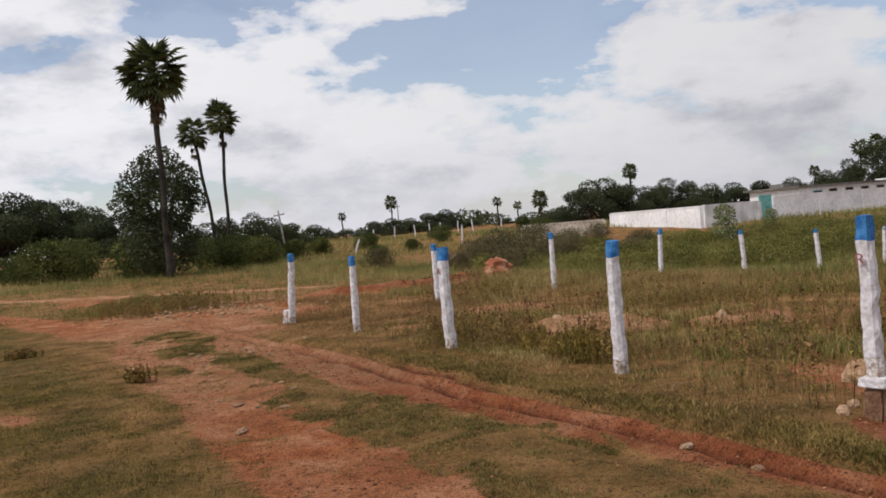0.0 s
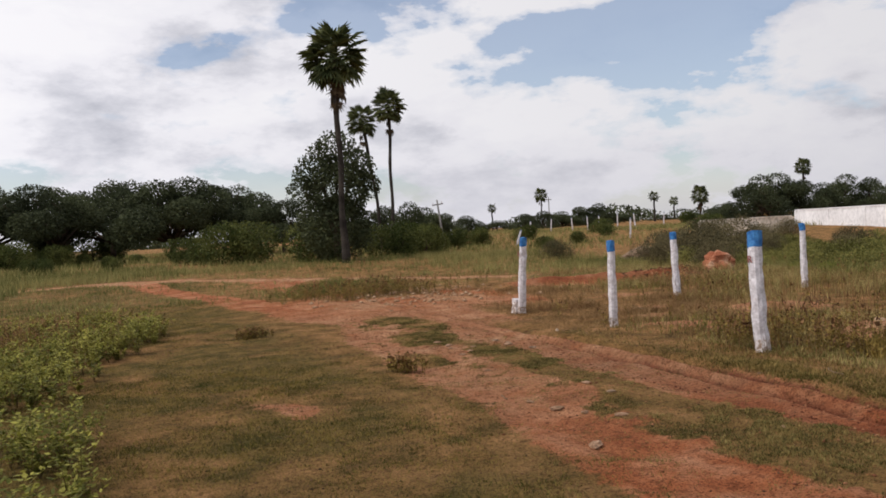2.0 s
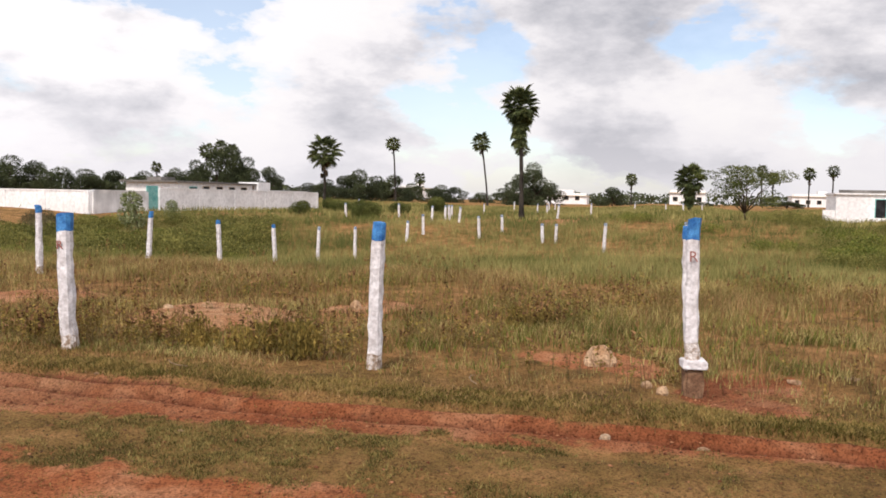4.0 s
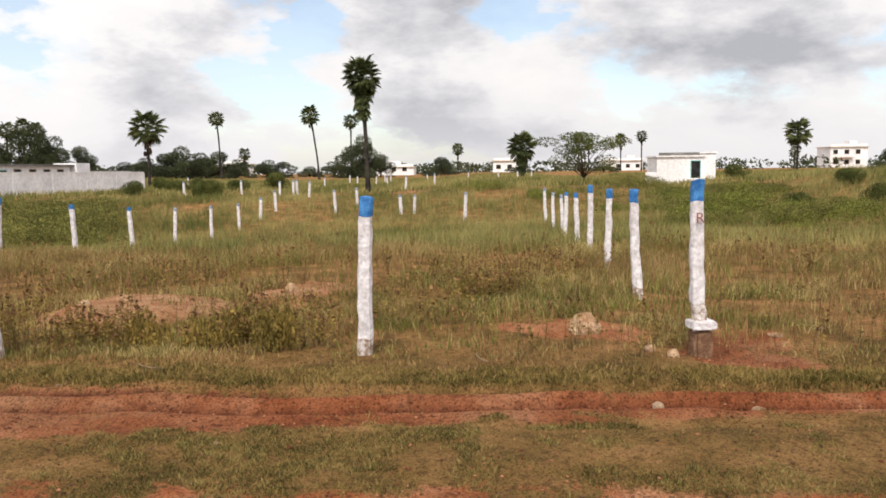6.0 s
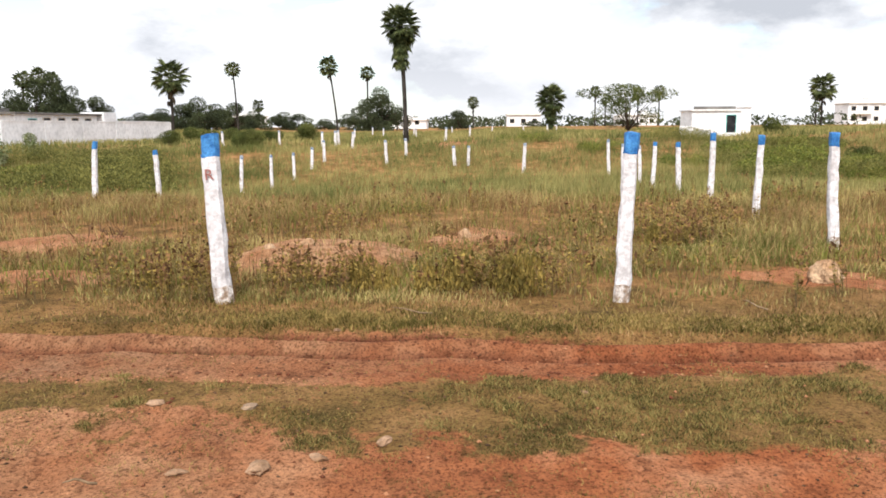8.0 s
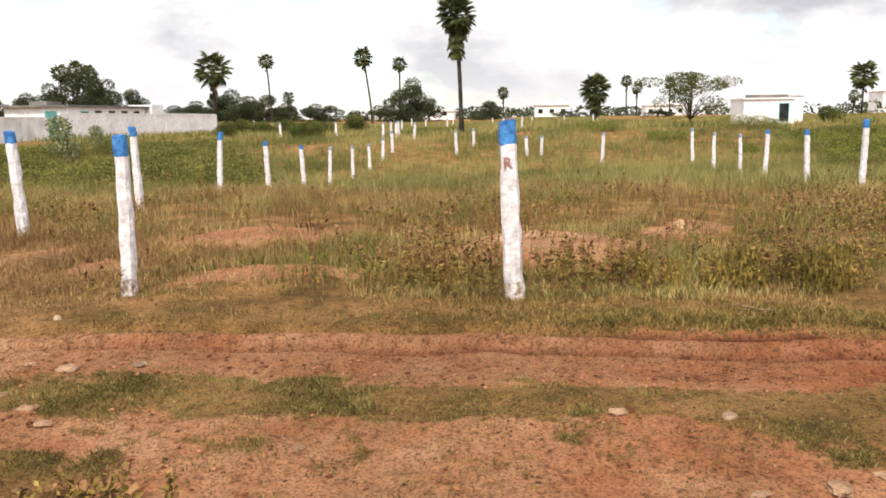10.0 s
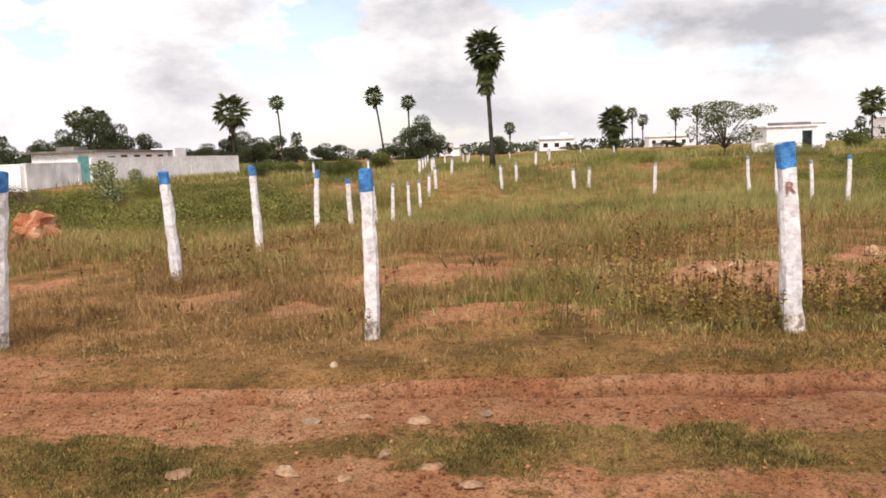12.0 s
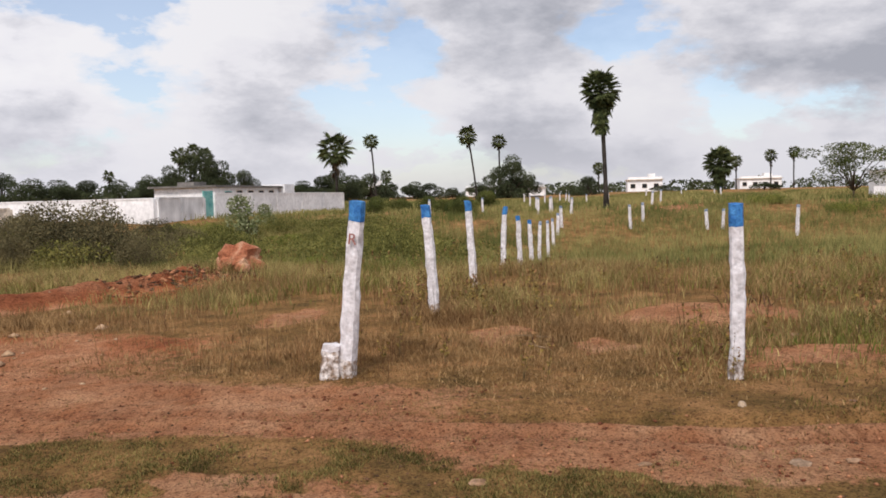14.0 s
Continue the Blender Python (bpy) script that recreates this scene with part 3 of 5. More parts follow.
# rows running back from the first and the last post
# (x, y, height of the head, lean)
T_ROW = [(9.75, 16.27, 1.42, 0.08), (13.15, 16.20, 1.46, 0.04), (16.74, 16.00, 1.29, -0.04), (20.0, 15.85, 0.99, 0.05), (23.4, 15.78, 0.88, 0.02), (26.8, 15.69, 0.68, -0.03), (30.2, 15.50, 0.56, 0.04), (33.6, 15.44, 0.50, 0.0)]
S_ROW = [(9.45, 3.12, 1.55, 0.04), (12.80, 2.99, 1.48, 0.0), (16.1, 2.88, 1.40, -0.02), (19.5, 2.70, 1.15, 0.03), (22.8, 2.66, 1.09, 0.0), (26.1, 2.44, 0.92, 0.03), (29.4, 2.43, 0.98, 0.0), (32.6, 2.42, 1.04, 0.07)]
for k, (x, y, head, ly) in enumerate(T_ROW + S_ROW):
    tall = 1.42 + 0.05 * math.sin(k * 2.7)
    post(x, y, tall, 0.060 + 0.004 * math.cos(k * 1.7), 10 + k, 0.02 * math.sin(k * 1.3), ly, 0.16 if k % 8 < 3 else 0.11, base=min(max(head - tall - height(x, y), -0.6), 0.0),
         paint=None if k % 8 < 5 else FADED)
# far plots: one plain post, copied; (x, y, height of the head)
FAR = [(50.9, 20.2, 0.95), (36.7, 15.3, 0.62), (45.8, 16.6, 0.75), (46.4, 15.9, 1.05), (45.2, 14.8, 1.07), (38.1, 12.05, 0.90), (40.3, 11.3, 0.80), (37.1, 8.8, 0.65),
       (37.0, 8.15, 0.60), (34.2, 5.8, 0.82), (75.0, 13.5, 0.75), (52.0, 9.9, 1.07), (49.0, 23.2, 0.82), (52.3, 17.0, 1.08), (78.4, 1.4, 0.90), (61.0, 8.5, 0.95),
       (39.1, 15.2, 0.90), (47.2, 15.8, 0.75), (69.1, 18.3, 1.1), (76.1, 40.5, 1.5), (74.7, 37.4, 1.5), (84.3, 35.4, 1.5),
       (97.7, 20.5, 1.5), (98.2, 16.4, 1.5), (98.2, 15.7, 1.5), (93.1, 10.9, 1.5), (99.4, 6.4, 1.6), (95.6, 2.8, 1.6), (98.7, -1.2, 1.6), (84.0, 17.6, 1.2), (80.0, 15.2, 1.2),
       (35.9, 94.6, 0), (36.5, 89.0, 0), (42.3, 86.3, 0), (46.7, 89.5, 0), (48.9, 88.3, 0), (50.5, 87.4, 0), (51.6, 86.7, 0),
       (53.4, 85.5, 0), (36.7, 58.1, 0), (50.6, 77.8, 0), (57.8, 82.6, 0)]


def footing_level(x, y, head):
    ground_z = height(x, y)
    return ground_z + 0.2 if not head else min(max(head - 1.42, ground_z - 0.55), ground_z)


far_kinds = []
for k in range(3):
    x, y, head = FAR[k]
    far_kinds.append(post(x, y, 1.45, 0.068, 40 + k, 0.02 * k, 0.03 - 0.03 * k, 0.10, label="distant whitewashed stone plot post with worn blue top",
                          base=footing_level(x, y, head) - height(x, y), paint=FADED))
for k, (x, y, head) in enumerate(FAR[3:]):
    copy_thing(far_kinds[k % 3], pose(x, y, footing_level(x, y, head), 3 * math.sin(k * 1.9), 3 * math.cos(k * 2.3), 37 * k))
copy_thing(far_kinds[1], pose(30.5, 66.0, height(30.5, 66), 0, 24, 20))


# ---- stones ----
def stone_mesh(name, rx, ry, rz, seed, mat, lump=0.22, cuts=2):
    bm = bmesh.new()
    bmesh.ops.create_icosphere(bm, subdivisions=cuts, radius=1)
    for v in bm.verts:
        n = noise.noise(v.co * 1.5 + Vector((seed * 3.7, seed, 0))) + 0.5 * noise.noise(v.co * 3.4 + Vector((0, seed * 2.1, 5)))
        v.co *= 1 + lump * n
        if v.co.z < -0.45:
            v.co.z = -0.45
        v.co = Vector((v.co.x * rx, v.co.y * ry, v.co.z * rz))
    me = bpy.data.meshes.new(name)
    bm.to_mesh(me)
    bm.free()
    me.materials.append(mat)
    return me


def stone(x, y, rx, ry, rz, seed, mat, label, name="stone", lump=0.22, cuts=2, turn=0, up=0.0):
    ob = new(name, stone_mesh(name, rx, ry, rz, seed, mat, lump, cuts))
    ob.matrix_basis = pose(x, y, height(x, y) + rz * 0.36 + up, 0, 0, turn)
    return tagged(ob, label, "stone", "loose stones")


# footing block under the first post and the stub beside the corner post
def footing_block():
    ob = thing("footing_block", "brown-stained concrete footing block with a whitewashed top", "block", m=pose(6.07, 3.20, height(6.08, 3.24), 0, 0, 8))
    bm = bmesh.new()
    bmesh.ops.create_cube(bm, size=1, matrix=Matrix.Translation((0, 0, 0.06)) @ Matrix.Diagonal((0.18, 0.17, 0.39, 1)))
    bmesh.ops.bevel(bm, geom=bm.edges[:], offset=0.025, segments=2, affect="EDGES")
    bmesh.ops.subdivide_edges(bm, edges=bm.edges[:], cuts=2, use_grid_fill=True)
    for v in bm.verts:
        v.co += Vector([noise.noise(v.co * 9 + Vector((k * 4, 0, 0))) * 0.016 for k in range(3)])
    me = bpy.data.meshes.new("block_body")
    bm.to_mesh(me)
    bm.free()
    me.materials.append(CONCRETE)
    part("block_body", me, ob)
    bm = bmesh.new()
    bmesh.ops.create_cube(bm, size=1, matrix=Matrix.Translation((0, 0, 0.295)) @ Matrix.Diagonal((0.225, 0.215, 0.075, 1)))
    bmesh.ops.bevel(bm, geom=bm.edges[:], offset=0.009, segments=2, affect="EDGES")
    bmesh.ops.subdivide_edges(bm, edges=bm.edges[:], cuts=2, use_grid_fill=True)
    for v in bm.verts:
        v.co += Vector([noise.noise(v.co * 11 + Vector((k * 5, 3, 0))) * 0.008 for k in range(3)])
    me = bpy.data.meshes.new("cap_slab")
    bm.to_mesh(me)
    bm.free()
    me.materials.append(WHITE)
    part("cap_slab", me, ob, "whitewashed slab under the post")


footing_block()
stub = thing("stub_post", "short whitewashed stone stub leaning by the corner post", "post", m=pose(6.06, 16.57, height(6.1, 16.53), 4, 3, 12))
s_shaft, s_foot, s_head = hewn_post(77, 0.29, 0.085, 0.05)
s_head.materials.clear()
s_head.materials.append(WHITE)
s_shaft.materials.clear()
s_shaft.materials.append(GRIME)
for nm, me in (("shaft", s_shaft), ("foot", s_foot), ("top", s_head)):
    part(nm, me, stub)

stone(7.24, 4.10, 0.165, 0.16, 0.16, 1, ROCK, "rounded tan boulder lying in the grass", "boulder", cuts=3)
stone(6.35, 3.60, 0.06, 0.05, 0.05, 2, ROCK, "pale broken stone beside the footing block")
stone(6.0, 3.46, 0.06, 0.055, 0.06, 9, ROCK, "pale broken stone beside the footing block")
stone(4.66, 3.88, 0.08, 0.045, 0.025, 3, ROCK_PALE, "pale flat stone on the track edge")
stone(4.58, 3.17, 0.07, 0.055, 0.03, 4, ROCK_DULL, "dull brown stone on the track edge")
stone(9.57, 7.75, 0.08, 0.09, 0.09, 5, ROCK, "tan clod on a bare patch", lump=0.45)
stone(8.62, 9.58, 0.07, 0.08, 0.06, 6, ROCK, "tan clod on a bare patch", lump=0.45)
stone(8.25, 9.95, 0.09, 0.06, 0.05, 7, ROCK, "tan clod on a bare patch", lump=0.45)
for k, (x, y, r) in enumerate(((4.08, 13.25, 0.11), (4.0, 12.62, 0.13), (4.15, 12.95, 0.08), (3.32, 13.75, 0.12), (4.2, 12.25, 0.09), (3.2, 12.9, 0.07), (3.15, 12.3, 0.08),
                               (3.35, 9.35, 0.09), (3.3, 8.8, 0.08), (2.9, 10.9, 0.07), (3.7, 6.9, 0.05), (4.75, 7.5, 0.05), (4.6, 9.5, 0.05), (4.9, 10.1, 0.04),
                               (3.6, 15.0, 0.09), (5.0, 8.6, 0.06), (4.4, 19.5, 0.10), (5.3, 12.6, 0.05), (8.1, 12.3, 0.09), (7.0, 2.2, 0.15), (7.4, 1.6, 0.12))):
    stone(x, y, r * 0.6, r * 0.5, r * 0.17, 20 + k, ROCK_GREY if k % 4 == 0 else ROCK_DULL, "flat brown stone bedded in the track", lump=0.42, turn=40 * k)
for k, (x, y, r) in enumerate(((2.55, 8.55, 0.10), (2.7, 8.3, 0.07), (2.45, 8.9, 0.06), (2.9, 8.0, 0.08), (2.2, 7.3, 0.12), (3.35, 12.5, 0.08), (3.5, 12.75, 0.07), (3.3, 13.2, 0.10), (4.0, 14.1, 0.06))):
    stone(x, y, r * 0.8, r * 0.45, r * 0.22, 80 + k, ROCK_DULL, "brown flat flake of stone bedded in the track", lump=0.5, turn=57 * k)
stone(5.22, 13.35, 0.03, 0.028, 0.03, 60, ROCK_PALE, "small white stone at the grass edge")
stone(14.75, 21.0, 0.46, 0.50, 0.33, 61, ROCK_RED, "large cracked red boulder on rubble", "boulder", 0.55, 3, up=0.06)
stone(14.2, 20.75, 0.14, 0.17, 0.12, 62, ROCK_RED, "broken red rock beside the boulder", up=0.06)
stone(15.3, 21.5, 0.30, 0.25, 0.22, 63, ROCK_RED, "broken red rock beside the boulder", up=0.06)
stone(22.4, 36.0, 0.9, 0.6, 0.4, 64, ROCK_GREY, "dark rubble lump in the scrub", "boulder", 0.4, 3)
stone(23.6, 35.2, 0.6, 0.5, 0.35, 65, ROCK_GREY, "dark rubble lump in the scrub", "boulder", 0.4, 3)


def scatter(name, label, spots, sizes, mat, seed):
    """Many small angular bits in one mesh."""
    rng = np.random.default_rng(seed)
    n = len(spots)
    base = np.array([(1, 0, 0), (-0.8, 0.3, 0), (-0.1, 1, 0), (0.2, -0.9, 0.1), (0.1, 0.1, 0.8), (0, 0, -0.5)])
    tri = np.array([(0, 2, 4), (2, 1, 4), (1, 3, 4), (3, 0, 4), (2, 0, 5), (1, 2, 5), (3, 1, 5), (0, 3, 5)])
    ang = rng.uniform(0, 6.28, n)
    c, s = np.cos(ang), np.sin(ang)
    B = base[None] * rng.uniform(0.6, 1.3, (n, 6, 1)) * sizes[:, None, None]
    V = np.stack([B[..., 0] * c[:, None] - B[..., 1] * s[:, None], B[..., 0] * s[:, None] + B[..., 1] * c[:, None], B[..., 2] * 0.7], -1)
    V += np.stack([spots[:, 0], spots[:, 1], land(spots[:, 0], spots[:, 1]) + sizes * 0.15], -1)[:, None]
    F = tri[None] + 6 * np.arange(n)[:, None, None]
    tagged(new(name, fast_mesh(name, V.reshape(-1, 3), F.reshape(-1, 3), mat)), label, "gravel", kind="stuff")


def build_gravel():
    rng = np.random.default_rng(5)
    p = np.stack([rng.uniform(0.5, 6.4, 110000), rng.uniform(1.5, 22, 110000)], 1)
    keep = rng.random(110000) < masks(p[:, 0], p[:, 1])[0] * (0.10 + 0.48 * ease(fuzz(p[:, 0], p[:, 1], 0.8, 77), 0.46, 0.6))
    p = p[keep]
    scatter("gravel", "loose red gravel on the wheel tracks", p, 0.004 + 0.020 * rng.random(len(p)) ** 6, PEBBLE, 6)
    q = np.stack([rng.normal(14.0, 0.9, 1100), rng.normal(21.1, 0.5, 1100)], 1)
    q = np.concatenate([q, np.stack([rng.uniform(11.5, 14, 260), rng.normal(21.9, 0.35, 260)], 1)])
    scatter("rubble", "heap of dark red rubble and broken bits round the boulder", q[::2], 0.02 + 0.055 * rng.random(len(q[::2])) ** 3, PEBBLE, 8)
    scatter("broken_brush", "dark broken brushwood and bits round the boulder", q[1::2], 0.02 + 0.055 * rng.random(len(q[1::2])) ** 3, SCRAP, 18)
    u = np.stack([rng.normal(6.3, 1.4, 420), rng.normal(23.2, 1.8, 420)], 1)
    scatter("junction_stones", "pale broken stones strewn over the junction", u, 0.02 + 0.09 * rng.random(420) ** 3, ROCK, 28)
    r = np.stack([rng.uniform(-1, 6.2, 16000), rng.uniform(2, 20, 16000)], 1)
    r = r[rng.random(16000) < 0.25 + 0.75 * ease(fuzz(r[:, 0], r[:, 1], 1.2, 97), 0.45, 0.6)]
    scatter("litter", "dark dry leaf litter and clods on the earth", r, 0.004 + 0.013 * rng.random(len(r)) ** 3, SCRAP, 9)


build_gravel()


# ---- grass and weeds ----
def blades(name, label, pts, tall, wide, mat, seed, bend=0.5, sections=1):
    """One curved blade at each place; sections 1: a single triangle, 2: a bent blade."""
    rng = np.random.default_rng(seed)
    n = len(pts)
    base = np.stack([pts[:, 0], pts[:, 1], land(pts[:, 0], pts[:, 1]) - 0.01], 1)
    ang, lean = rng.uniform(0, 6.283, n), rng.uniform(0, 6.283, n)
    tall = tall * rng.uniform(0.55, 1.15, n)
    side = np.stack([np.cos(ang), np.sin(ang), np.zeros(n)], 1) * (wide * rng.uniform(0.7, 1.3, n))[:, None] / 2
    out = np.stack([np.cos(lean), np.sin(lean), np.zeros(n)], 1) * (tall * bend * rng.uniform(0.1, 1, n))[:, None]
    up = np.array([0, 0, 1.0])
    tip = base + out + up * (tall * 0.92)[:, None]
    if sections == 1:
        V = np.stack([base - side, base + side, tip], 1)
        F = np.arange(3)[None] + 3 * np.arange(n)[:, None]
    else:
        m = base + out * 0.3 + up * (tall * 0.55)[:, None]
        V = np.stack([base - side, base + side, m + side * 0.8, m - side * 0.8, tip], 1)
        k = 5 * np.arange(n)[:, None]
        F = np.concatenate([np.array([[0, 1, 2]]) + k, np.array([[0, 2, 3]]) + k, np.array([[3, 2, 4]]) + k])
    tagged(new(name, fast_mesh(name, V.reshape(-1, 3), F, mat)), label, "grass", kind="stuff")


def tufted(rng, n, x0, x1, y0, y1, per=7, spread=0.05):
    c = np.stack([rng.uniform(x0, x1, n // per), rng.uniform(y0, y1, n // per)], 1)
    return np.repeat(c, per, 0) + rng.normal(0, spread, (n // per * per, 2))


def build_grass():
    rng = np.random.default_rng(11)
    # cropped grass on the near side and creeping over the tracks
    p = np.concatenate([tufted(rng, 330000, -5.5, 5.2, 2.0, 13, 5, 0.035), tufted(rng, 150000, -8, 5.2, 13, 27, 5, 0.06)])
    bare = masks(p[:, 0], p[:, 1])[0]
    patch = ease(fuzz(p[:, 0], p[:, 1], 2.6, 41), 0.42, 0.60)
    keep = rng.random(len(p)) < np.clip(1.12 - 1.2 * bare + 0.42 * patch * (bare > 0.3), 0.0, 1) * np.maximum(0.25 + 0.8 * patch, (0.3 + 0.65 * ease(fuzz(p[:, 0], p[:, 1], 0.9, 44), 0.38, 0.56)) * (1 - ease(p[:, 0], 0.6, 1.8)))
    p = p[keep]
    left = rng.random(len(p)) < 1 - ease(p[:, 0], 0.8, 2.4)
    q = p[left]
    blades("lawn", "short cropped green grass beside the lane", q, 0.020 + 0.036 * fuzz(q[:, 0], q[:, 1], 0.8, 3), 0.009, LAWN_GREEN, 22, 1.3)
    p = p[~left]
    blades("short_grass", "short cropped olive and straw grass on the tracks", p, 0.016 + 0.026 * fuzz(p[:, 0], p[:, 1], 0.8, 3), 0.008, LAWN, 12, 1.4)
    # dense low mats between the wheels
    p = tufted(rng, 260000, 2.6, 4.3, 3.0, 18, 14, 0.026)
    p = p[rng.random(len(p)) < np.clip(1 - 1.5 * masks(p[:, 0], p[:, 1])[0], 0, 1) * ease(0.6 * fuzz(p[:, 0], p[:, 1], 3.6, 43) + 0.4 * fuzz(p[:, 0], p[:, 1], 1.1, 29), 0.44, 0.54)]
    blades("mat_grass", "low olive mats of creeping grass between the wheel tracks", p, 0.020 + 0.030 * fuzz(p[:, 0], p[:, 1], 1.5, 3), 0.009, MATS, 32, 1.2)
    # low dark tufts dotted over the bare tracks
    c = np.stack([rng.uniform(1.0, 4.5, 520), rng.uniform(3.0, 18, 520)], 1)
    c = c[ease(fuzz(c[:, 0], c[:, 1], 0.7, 107), 0.42, 0.6) * rng.random(520) > 0.15]
    p = np.repeat(c, 70, 0) + rng.normal(0, 1, (len(c) * 70, 2)) * np.repeat(rng.uniform(0.03, 0.09, len(c)), 70)[:, None]
    blades("track_tufts", "small dark green tufts dotted over the bare wheel tracks", p, 0.02 + 0.02 * rng.random(len(p)), 0.009, MATS, 36, 1.1)
    # close fringe along the edge of the lane
    p = tufted(rng, 90000, 4.95, 6.1, 0.5, 13, 10, 0.05)
    p = p[rng.random(len(p)) < np.clip(1 - 1.6 * masks(p[:, 0], p[:, 1])[0], 0, 1) * (0.35 + 0.65 * ease(fuzz(p[:, 0], p[:, 1], 1.5, 109), 0.4, 0.6)) * (1 - ease(p[:, 0], 5.15, 5.75)) * (1 - 0.9 * ease(p[:, 1], 7.5, 11))]
    blades("lane_fringe", "close green fringe of grass along the lane edge", p, 0.03 + 0.05 * fuzz(p[:, 0], p[:, 1], 1.1, 5), 0.009, LAWN, 38, 1.1, 2)
    # the grassy bank and the near field
    p = np.concatenate([tufted(rng, 170000, 4.7, 10, 0.5, 24, 9, 0.06), tufted(rng, 130000, 10, 17, -5, 26, 9, 0.08)])
    bare = masks(p[:, 0], p[:, 1])[0]
    dens = fuzz(p[:, 0], p[:, 1], 0.7, 51)
    keep = rng.random(len(p)) < np.clip(1.1 - 1.25 * bare, 0, 1) * np.clip(dens * 3.6 - 1.15, 0.06, 1)
    p, dens = p[keep], dens[keep]
    clear = np.maximum(blob(p[:, 0], p[:, 1], 7.6, 9.3, 1.4, 1.2), blob(p[:, 0], p[:, 1], 9.0, 7.6, 1.2, 1.0))
    grow = 0.055 + 0.17 * (1 - 0.6 * clear) * ease(p[:, 0], 5.2, 8.5) * (0.3 + dens) + 0.12 * ease(p[:, 0], 9, 13)
    grow = grow * (1 - 0.35 * ease(p[:, 1], 12, 14.5) * (1 - ease(p[:, 0], 8, 10)) * (0.4 + 1.2 * fuzz(p[:, 0], p[:, 1], 1.6, 103)))
    brown = ease(p[:, 1], 11.5, 14.5) * (1 - ease(p[:, 0], 8.5, 11)) * 0.85 + 0.20 + 0.38 * ease(fuzz(p[:, 0], p[:, 1], 0.4, 61), 0.42, 0.58)
    pick = rng.random(len(p)) < brown
    blades("dry_grass", "knee-high dry russet grass round the posts", p[pick], grow[pick], 0.008, DRY, 13, 1.0, 2)
    rest = ~pick
    verge = rest & (p[:, 0] < 6.0 + 0.5 * (dens - 0.5))
    blades("verge_grass", "short olive grass along the edge of the lane", p[verge], grow[verge] * 0.8, 0.009, LAWN, 34, 1.0, 2)
    rest &= ~verge
    lush = rest & (rng.random(len(p)) < (0.45 - 0.30 * ease(p[:, 1], 6, 8) * (p[:, 0] < 6.6)) * ease(fuzz(p[:, 0], p[:, 1], 0.33, 63) + 0.10 * (p[:, 1] < 6), 0.48, 0.60))
    rest &= ~lush
    blades("field_grass", "knee-high olive and straw field grass", p[rest], grow[rest], 0.008, FIELD, 14, 0.95, 2)
    blades("green_grass", "lush green grass in damp patches of the field", p[lush], grow[lush] * 0.9, 0.011, LUSH, 24, 0.8, 2)
    # straw stalks standing above the rest
    q = np.stack([rng.uniform(6, 16, 9000), rng.uniform(-2, 20, 9000)], 1)
    q = q[rng.random(9000) < (1 - masks(q[:, 0], q[:, 1])[0]) * ease(fuzz(q[:, 0], q[:, 1], 0.6, 67), 0.4, 0.65)]
    blades("stalks", "thin brown seed stalks standing over the grass", q, 0.42 + 0 * q[:, 0], 0.006, SEED, 25, 0.35, 2)
    # the middle distance
    p = np.concatenate([tufted(rng, 150000, 17, 45, -22, 34, 8, 0.15), tufted(rng, 50000, -14, 22, 26, 50, 8, 0.15)])
    bare = masks(p[:, 0], p[:, 1])[0]
    p = p[(rng.random(len(p)) < np.clip(1.1 - 1.2 * bare, 0, 1)) & (fuzz(p[:, 0], p[:, 1], 0.22, 71) + 0.25 * rng.random(len(p)) > 0.42)]
    blades("meadow_grass", "tall green and straw meadow grass", p, (0.22 + 0.42 * fuzz(p[:, 0], p[:, 1], 0.25, 72)) * (1 - 0.6 * (p[:, 0] < 12) * (p[:, 1] < 42)), 0.022, FARGRASS, 15, 0.6)
    p = np.concatenate([tufted(rng, 90000, 45, 130, -60, 75, 8, 0.5), tufted(rng, 50000, -60, 60, 50, 130, 8, 0.5), tufted(rng, 30000, -40, -5, 2, 60, 8, 0.2)])
    blades("rough_grass", "distant rough olive grassland", p, 0.28 + 0.35 * fuzz(p[:, 0], p[:, 1], 0.1, 81), 0.07, FARGRASS, 16, 0.6)


build_grass()


